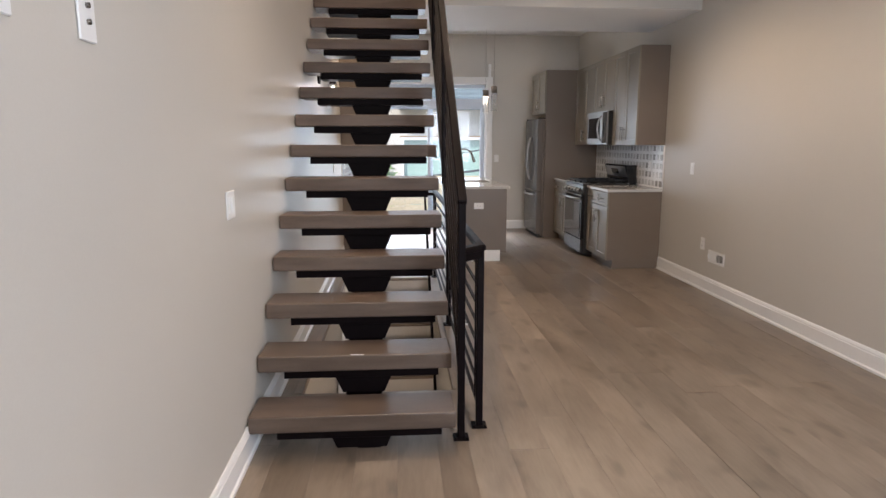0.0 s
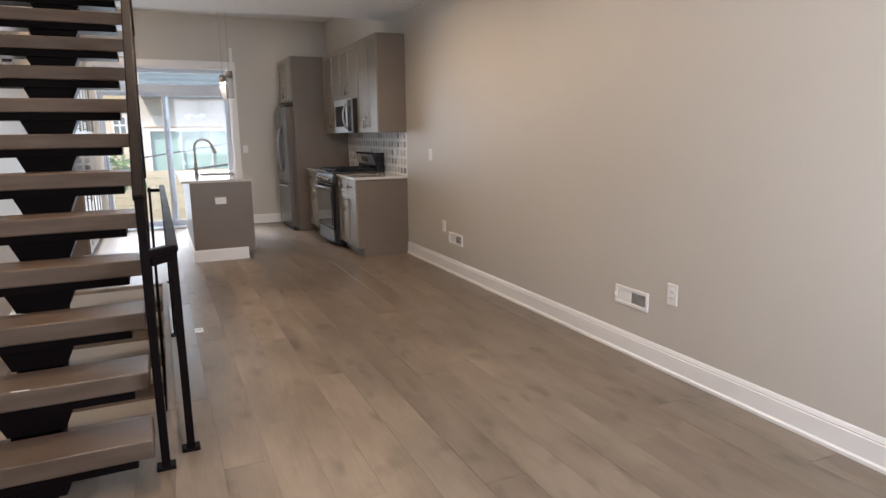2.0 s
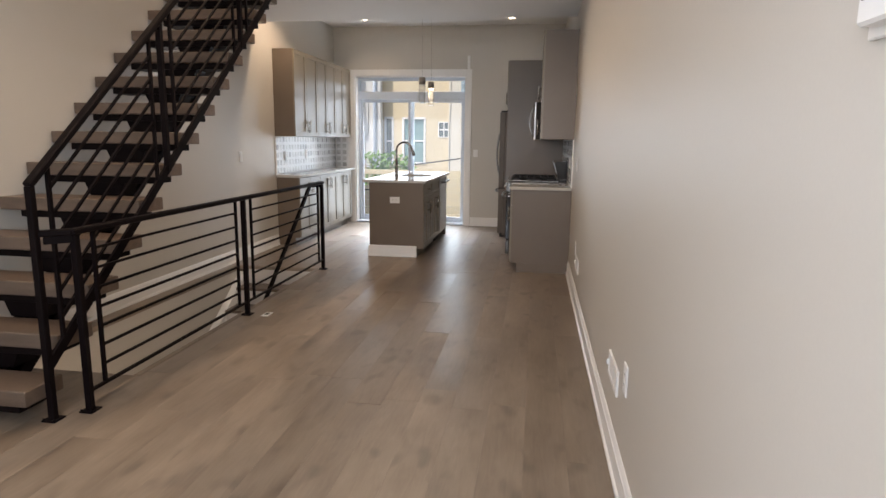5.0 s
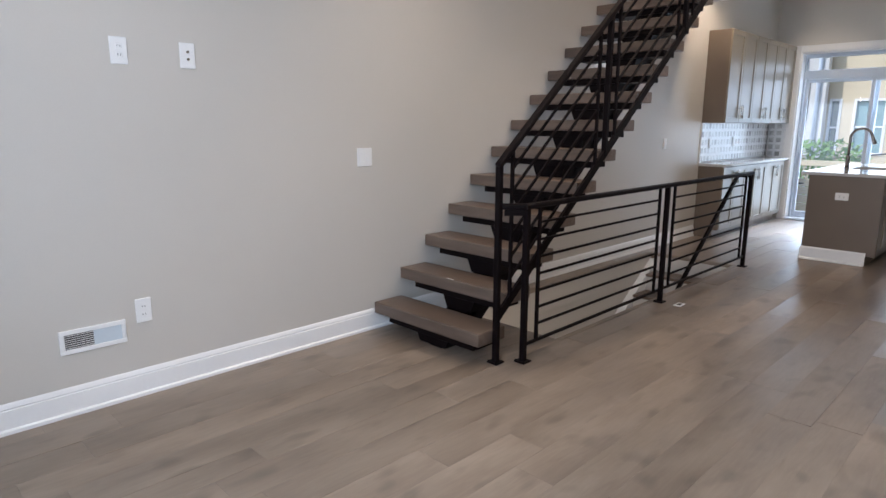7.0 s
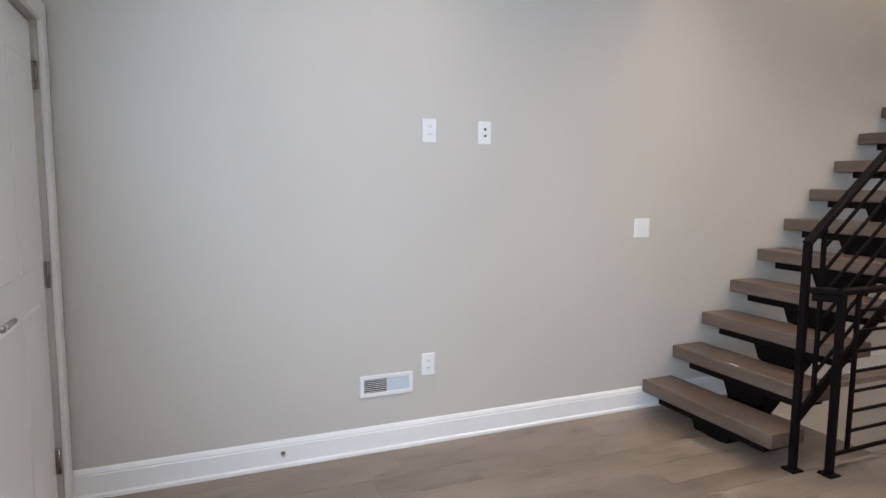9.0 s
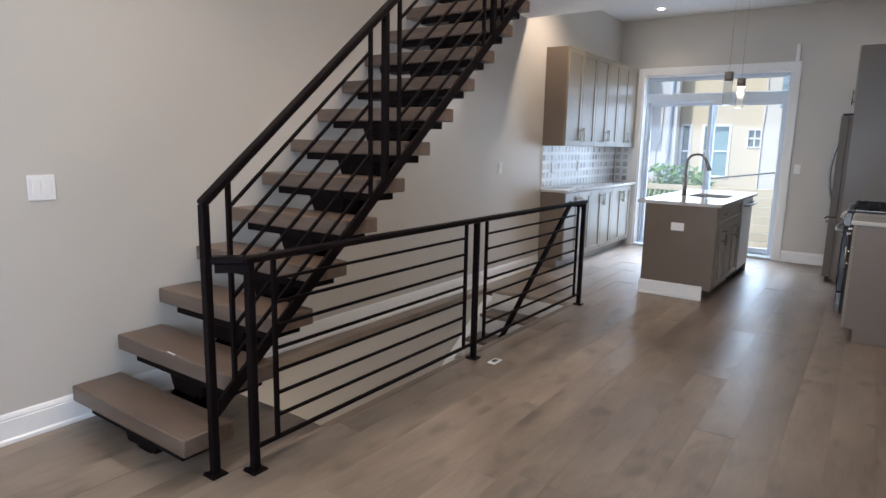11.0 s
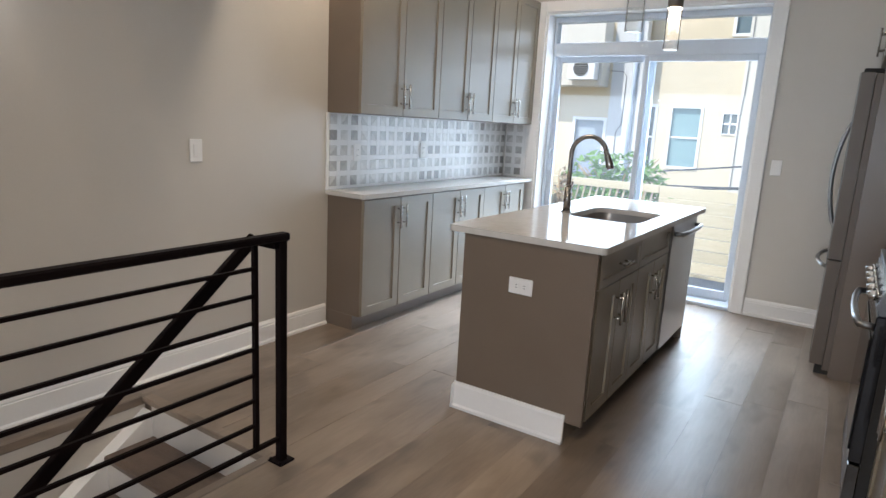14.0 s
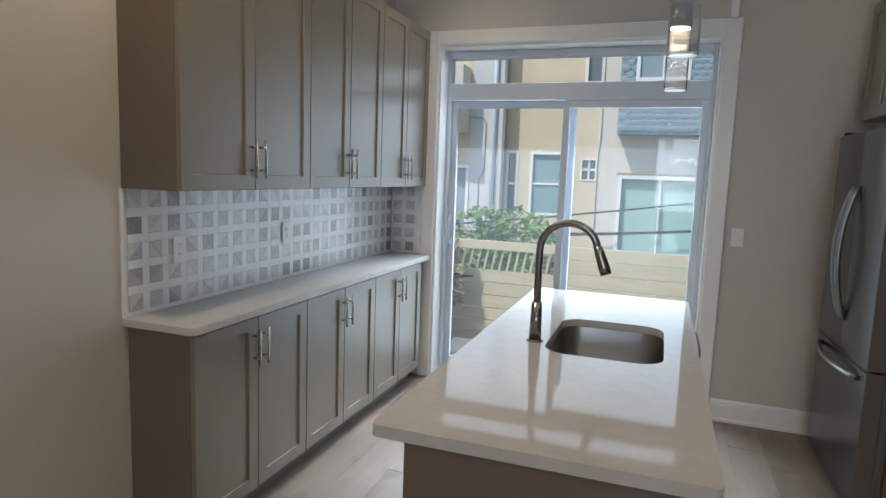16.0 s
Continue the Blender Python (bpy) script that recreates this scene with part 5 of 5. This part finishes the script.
HT = 7.5
facade("wall_tan", M_STUCCO, -2.04, 0.29, YW, GZ0, HT, [(-1.95, -1.76, 0.55, 2.10), (-1.31, -0.61, 0.60, 2.09), (-0.06, 0.26, 1.50, 1.98), (-0.05, 0.27, 3.9, 5.4)])
house_window(-1.95, -1.76, 0.55, 2.10, YW, M_WINDARK)
house_window(-1.31, -0.61, 0.60, 2.09, YW, M_CURTAIN)
house_window(-0.06, 0.26, 1.50, 1.98, YW, M_WINDARK, True, 0.03)
house_window(-0.05, 0.27, 3.9, 5.4, YW, M_WINDARK)
facade("wall_cream", M_STUCCO_W, 0.29, 9.0, YW - 0.15, GZ0, HT, [(0.93, 3.6, GZ0, 1.55)])
bm = B()
for xa in (0.93, 1.83, 2.73):
    box(bm, xa + 0.01, xa + 0.87, YW - 0.02, YW + 0.03, GZ0, 1.54, 0.01)
gdoor = part("garage_door", bm, M_GREEN, hb)
bm = B()
for a in ((0.84, 0.93, GZ0, 1.64), (0.93, 3.6, 1.55, 1.64), (3.6, 3.69, GZ0, 1.64), (1.80, 1.84, GZ0, 1.55), (2.70, 2.74, GZ0, 1.55)):
    box(bm, a[0], a[1], YW - 0.19, YW - 0.08, a[2], a[3])
part("frame", bm, M_TRIM, gdoor)
bm = B()
box(bm, 0.80, 3.75, YW - 0.20, YW - 0.15, 1.64, 1.69)
part("lintel", bm, M_TERRA, gdoor)
# shingled bay
bm = B()
box(bm, 0.78, 4.6, YW - 0.75, YW - 0.15, 2.58, HT)
part("bay", bm, M_SHINGLE, hb)
bm = B()
rows_z = [2.66 + k * 0.135 for k in range(17)]
for j, z in enumerate(rows_z):
    for i in range(20):
        x = 0.80 + i * 0.19 + (0.095 if j % 2 else 0)
        if 1.10 < x + 0.09 < 2.30 and z > 3.68 or x > 4.4:
            continue
        n = 8
        y = YW - 0.752 - 0.012
        top = [bm.verts.new((x, y + 0.010, z + 0.15)), bm.verts.new((x + 0.185, y + 0.010, z + 0.15))]
        arc = [bm.verts.new((x + 0.0925 + 0.0925 * math.cos(math.pi * k / n), y - 0.012, z + 0.07 - 0.0925 * math.sin(math.pi * k / n))) for k in range(n + 1)]
        bm.faces.new([top[0], top[1]] + arc)
sh_ob = part("scallop_shingles", bm, M_SHINGLE, hb, kind="stuff")
sh_ob.modifiers.new("thickness", "SOLIDIFY").thickness = 0.012
house_window(1.20, 2.20, 3.85, 5.2, YW - 0.78, M_WINDARK, True, 0.08)
facade("wall_grey", M_STUCCO_G, -2.86, -2.04, YW - 0.5, GZ0, HT, [])
facade("wall_ochre", M_STUCCO, -9.0, -2.86, YW - 0.5, GZ0, HT, [(-3.75, -2.95, GZ0, 1.68)])
bm = B()
box(bm, -3.75, -2.95, YW - 0.42, YW - 0.36, GZ0, 1.68)
dgrey = part("rear_door", bm, M_GREYDOOR, hb)
bm = B()
for a in ((-3.83, -3.75, GZ0, 1.76), (-2.95, -2.87, GZ0, 1.76), (-3.75, -2.95, 1.68, 1.76)):
    box(bm, a[0], a[1], YW - 0.53, YW - 0.36, a[2], a[3])
part("frame", bm, M_TRIM, dgrey)
bm = B()
box(bm, -5.4, -2.93, YW - 1.1, YW - 0.5, 2.55, 4.2, 0.01)
part("bay_box", bm, M_STUCCO_W, hb)
bm = B()
rod(bm, (-2.24, YW - 0.56, GZ0), (-2.24, YW - 0.56, HT), 0.055, None, 14)
part("downpipe", bm, M_VINYL, hb)
bm = B()
box(bm, -9.2, 9.2, YW - 0.9, YW + 8, HT, HT + 0.3)
part("roof", bm, M_CONCRETE, hb)
bm = B()
box(bm, -9.0, 9.0, YW + 7.7, YW + 8, GZ0, HT)
part("rear_wall", bm, M_STUCCO, hb)

ac = thing("air_conditioner", (-3.39, YW - 1.4, 2.95), "white wall-hung air conditioner unit with round fan", "air conditioner")
bm = B()
box(bm, -3.75, -3.02, YW - 1.38, YW - 1.09, 2.68, 3.25, 0.015)
part("case", bm, M_TRIM, ac)
bm = B()
rod(bm, (-3.40, YW - 1.395, 2.965), (-3.40, YW - 1.378, 2.965), 0.20, None, 26)
part("fan_grille", bm, M_DARK, ac)
bm = B()
for k in range(7):
    z = 2.80 + k * 0.055
    box(bm, -3.60, -3.20, YW - 1.402, YW - 1.396, z, z + 0.006)
part("guard_wire", bm, M_TRIM, ac)
fl = thing("flood_light", (2.31, YW - 0.2, 2.02), "white twin flood light above the green garage door", "outdoor lamp")
bm = B()
rod(bm, (2.31, YW - 0.15, 2.02), (2.31, YW - 0.19, 2.02), 0.07, None, 16)
part("base", bm, M_TRIM, fl)
for sx in (-1, 1):
    bm = B()
    rod(bm, (2.31 + sx * 0.03, YW - 0.19, 2.02), (2.31 + sx * 0.14, YW - 0.27, 2.03), 0.022, None, 10)
    rod(bm, (2.31 + sx * 0.12, YW - 0.25, 2.03), (2.31 + sx * 0.25, YW - 0.36, 1.98), 0.05, 0.085, 16)
    part("lamp_head", bm, M_TRIM, fl)
for pts in ([(0.36, YW - 0.17, 5.2), (0.37, YW - 0.17, 2.6), (0.33, YW - 0.17, 1.9), (0.35, YW - 0.17, GZ0)], [(-2.90, YW - 0.52, 2.98), (-2.55, YW - 0.52, 2.95), (-2.46, YW - 0.52, 2.85), (-2.47, YW - 0.52, 1.6), (-2.60, YW - 0.52, 1.4), (-2.60, YW - 0.52, GZ0)]):
    bm = B()
    sweep(bm, pts, 0.010, 6)
    solo("wall_cable", bm, M_CONDUIT, "thin grey cable running down the stucco wall", "cable", group="cables on the rear house")
gl = thing("gate_latch", (-0.28, 13.98, 0.33), "black steel gate latch on the pine fence", "latch")
bm = B()
box(bm, -0.33, -0.23, 13.975, 14.03, 0.30, 0.36, 0.004)
part("plate", bm, M_STEEL, gl)
bm = B()
sweep(bm, [(-0.26, 13.975, 0.33), (-0.25, 13.94, 0.335), (-0.10, 13.94, 0.345)], 0.012, 8)
part("lever", bm, M_STEEL, gl)
for zl, zr, sag in ((0.02, 1.95, 0.10), (0.02, 1.20, 0.30), (-0.22, 1.0, 0.10)):
    bm = B()
    pts = [(-5.0, 22.56, zl)]
    for k in range(17):
        f = k / 16
        pts.append((-4.7 + 12.5 * f, 22.30, zl + (zr - zl) * f - sag * math.sin(math.pi * f)))
    pts.append((8.1, 22.9, zr))
    sweep(bm, pts, 0.022, 6)
    solo("overhead_cable", bm, M_CABLE, "black utility cable strung across the alley", "cable", group="cables over the alley")

# ---- pieces: backsplash tiles and floor planks ----
PITCH, TILE = 0.1005, 0.066


def tri_tile(axis):
    """A square marble tile in two halves, 7 mm thick; lies in the plane across the axis."""
    bm = B()
    h = TILE / 2 - 0.001
    e = 0.0006
    for tri in (((-h, -h), (h - e, -h), (-h, h - e)), ((h, h), (-h + e, h), (h, -h + e))):
        pts = [(a, b) for a, b in tri]
        prism(bm, pts, axis, 0.0, 0.007)
    return finish("tile", bm, M_MARBLE)


tile_rng = random.Random(3)


def backsplash(name, axis, fixed, o, u0, u1, z0, z1, label):
    t = thing(name, (fixed, (u0 + u1) / 2, z0) if axis == "x" else ((u0 + u1) / 2, fixed, z0), label, "backsplash", "", "structure")
    bm = B()
    lo, hi = sorted((fixed + o * 0.0005, fixed + o * 0.004))
    if axis == "x":
        box(bm, lo, hi, u0, u1, z0, z1)
    else:
        box(bm, u0, u1, lo, hi, z0, z1)
    part("grout_bed", bm, M_PLASTIC, t)
    me = tri_tile(axis)
    nu, nz = int((u1 - u0) / PITCH), int((z1 - z0) / PITCH) + 1
    strips = B()
    base_d = fixed + o * 0.004 if o > 0 else fixed - 0.011
    for i in range(nu + 1):
        for j in range(nz + 1):
            uc, zc = u0 + 0.05 + i * PITCH, z0 + 0.052 + j * PITCH
            ua, ub = uc - TILE / 2, uc + TILE / 2
            za, zb = zc - TILE / 2, zc + TILE / 2
            d0, d1 = sorted((fixed + o * 0.0035, fixed + o * 0.0108))
            for a, b, c, d in ((ub, uc + PITCH - TILE / 2, za, zb), (ua, ub, zb, zc + PITCH - TILE / 2), (ub, uc + PITCH - TILE / 2, zb, zc + PITCH - TILE / 2)):
                a, b, c, d = a + 0.0003, min(b, u1) - 0.0003, c + 0.0003, min(d, z1) - 0.0003
                if b - a < 0.004 or d - c < 0.004:
                    continue
                if axis == "x":
                    box(strips, d0, d1, a, b, c, d)
                else:
                    box(strips, a, b, d0, d1, c, d)
            if ub > u1 + 0.001 or zb > z1 + 0.001:
                continue
            ob = new("tile", me)
            ob.parent = t
            loc = Vector((base_d, uc, zc)) if axis == "x" else Vector((uc, base_d, zc))
            ob.location = loc - ORG[t.name]
            ob.rotation_euler = [0, 0, 0]
            if tile_rng.random() < 0.5:
                ob.rotation_euler[0 if axis == "x" else 1] = math.pi / 2
    bm = B()
    if axis == "x":
        d0, d1 = sorted((fixed + o * 0.0005, fixed + o * 0.0125))
        box(bm, d0, d1, u0 - 0.010, u0 - 0.0005, z0, z1)
        part("edge_trim", bm, M_TRIM, t)
    else:
        bm.free()
    part("marble_strips", strips, M_WHITEMARBLE, t, kind="stuff")


backsplash("backsplash_left", "x", 0.0, 1, 8.975, 11.375, 0.916, 1.410, "grey and white marble mosaic backsplash")
backsplash("backsplash_return", "y", YB, -1, 0.012, 0.256, 0.916, 1.410, "grey and white marble mosaic return by the door")
backsplash("backsplash_right", "x", W, -1, 7.90, 10.268, 0.916, 1.407, "grey and white marble mosaic backsplash behind the range")

plank_rng = random.Random(11)
PW = 0.19
plank_meshes = {}


def plank(x, ya, yb, w):
    L = yb - ya
    key = (round(L, 3), round(w, 3))
    if key not in plank_meshes:
        bm = B()
        box(bm, -w / 2 + 0.0001, w / 2 - 0.0001, -L / 2 + 0.0001, L / 2 - 0.0001, -0.014, 0.0, 0.0005)
        plank_meshes[key] = finish("plank", bm, M_FLOOR)
    ob = new("plank", plank_meshes[key])
    ob.parent = floor
    ob.location = Vector((x + w / 2, (ya + yb) / 2, 0.0)) - ORG[floor.name]
    ob.rotation_euler = (radians(plank_rng.uniform(-0.10, 0.10)), radians(plank_rng.uniform(-0.3, 0.3)), 0)


def plank_row(x, w, lo, hi):
    y = lo
    cut = lo + plank_rng.uniform(0.5, 2.1)
    while y < hi - 1e-6:
        e = min(cut, hi)
        if hi - e < 0.35:
            e = hi
        plank(x, y, round(e, 3), w)
        y = round(e, 3)
        cut = y + plank_rng.choice((1.2, 1.5, 1.8, 2.1))


edges = [0.0, 0.12]
x = 0.12
while x < W - 1e-6:
    nx = x + PW
    if x < 1.03 - 1e-6 and nx > 1.03 - 0.05:
        nx = 1.03
    if W - nx < 0.06:
        nx = W
    edges.append(round(nx, 4))
    x = nx
for xa, xb in zip(edges, edges[1:]):
    if xa >= 0.12 - 1e-6 and xb <= 1.03 + 1e-6:
        plank_row(xa, xb - xa, YF, WELL[2])
        plank_row(xa, xb - xa, WELL[3], YB)
    else:
        plank_row(xa, xb - xa, YF, YB)
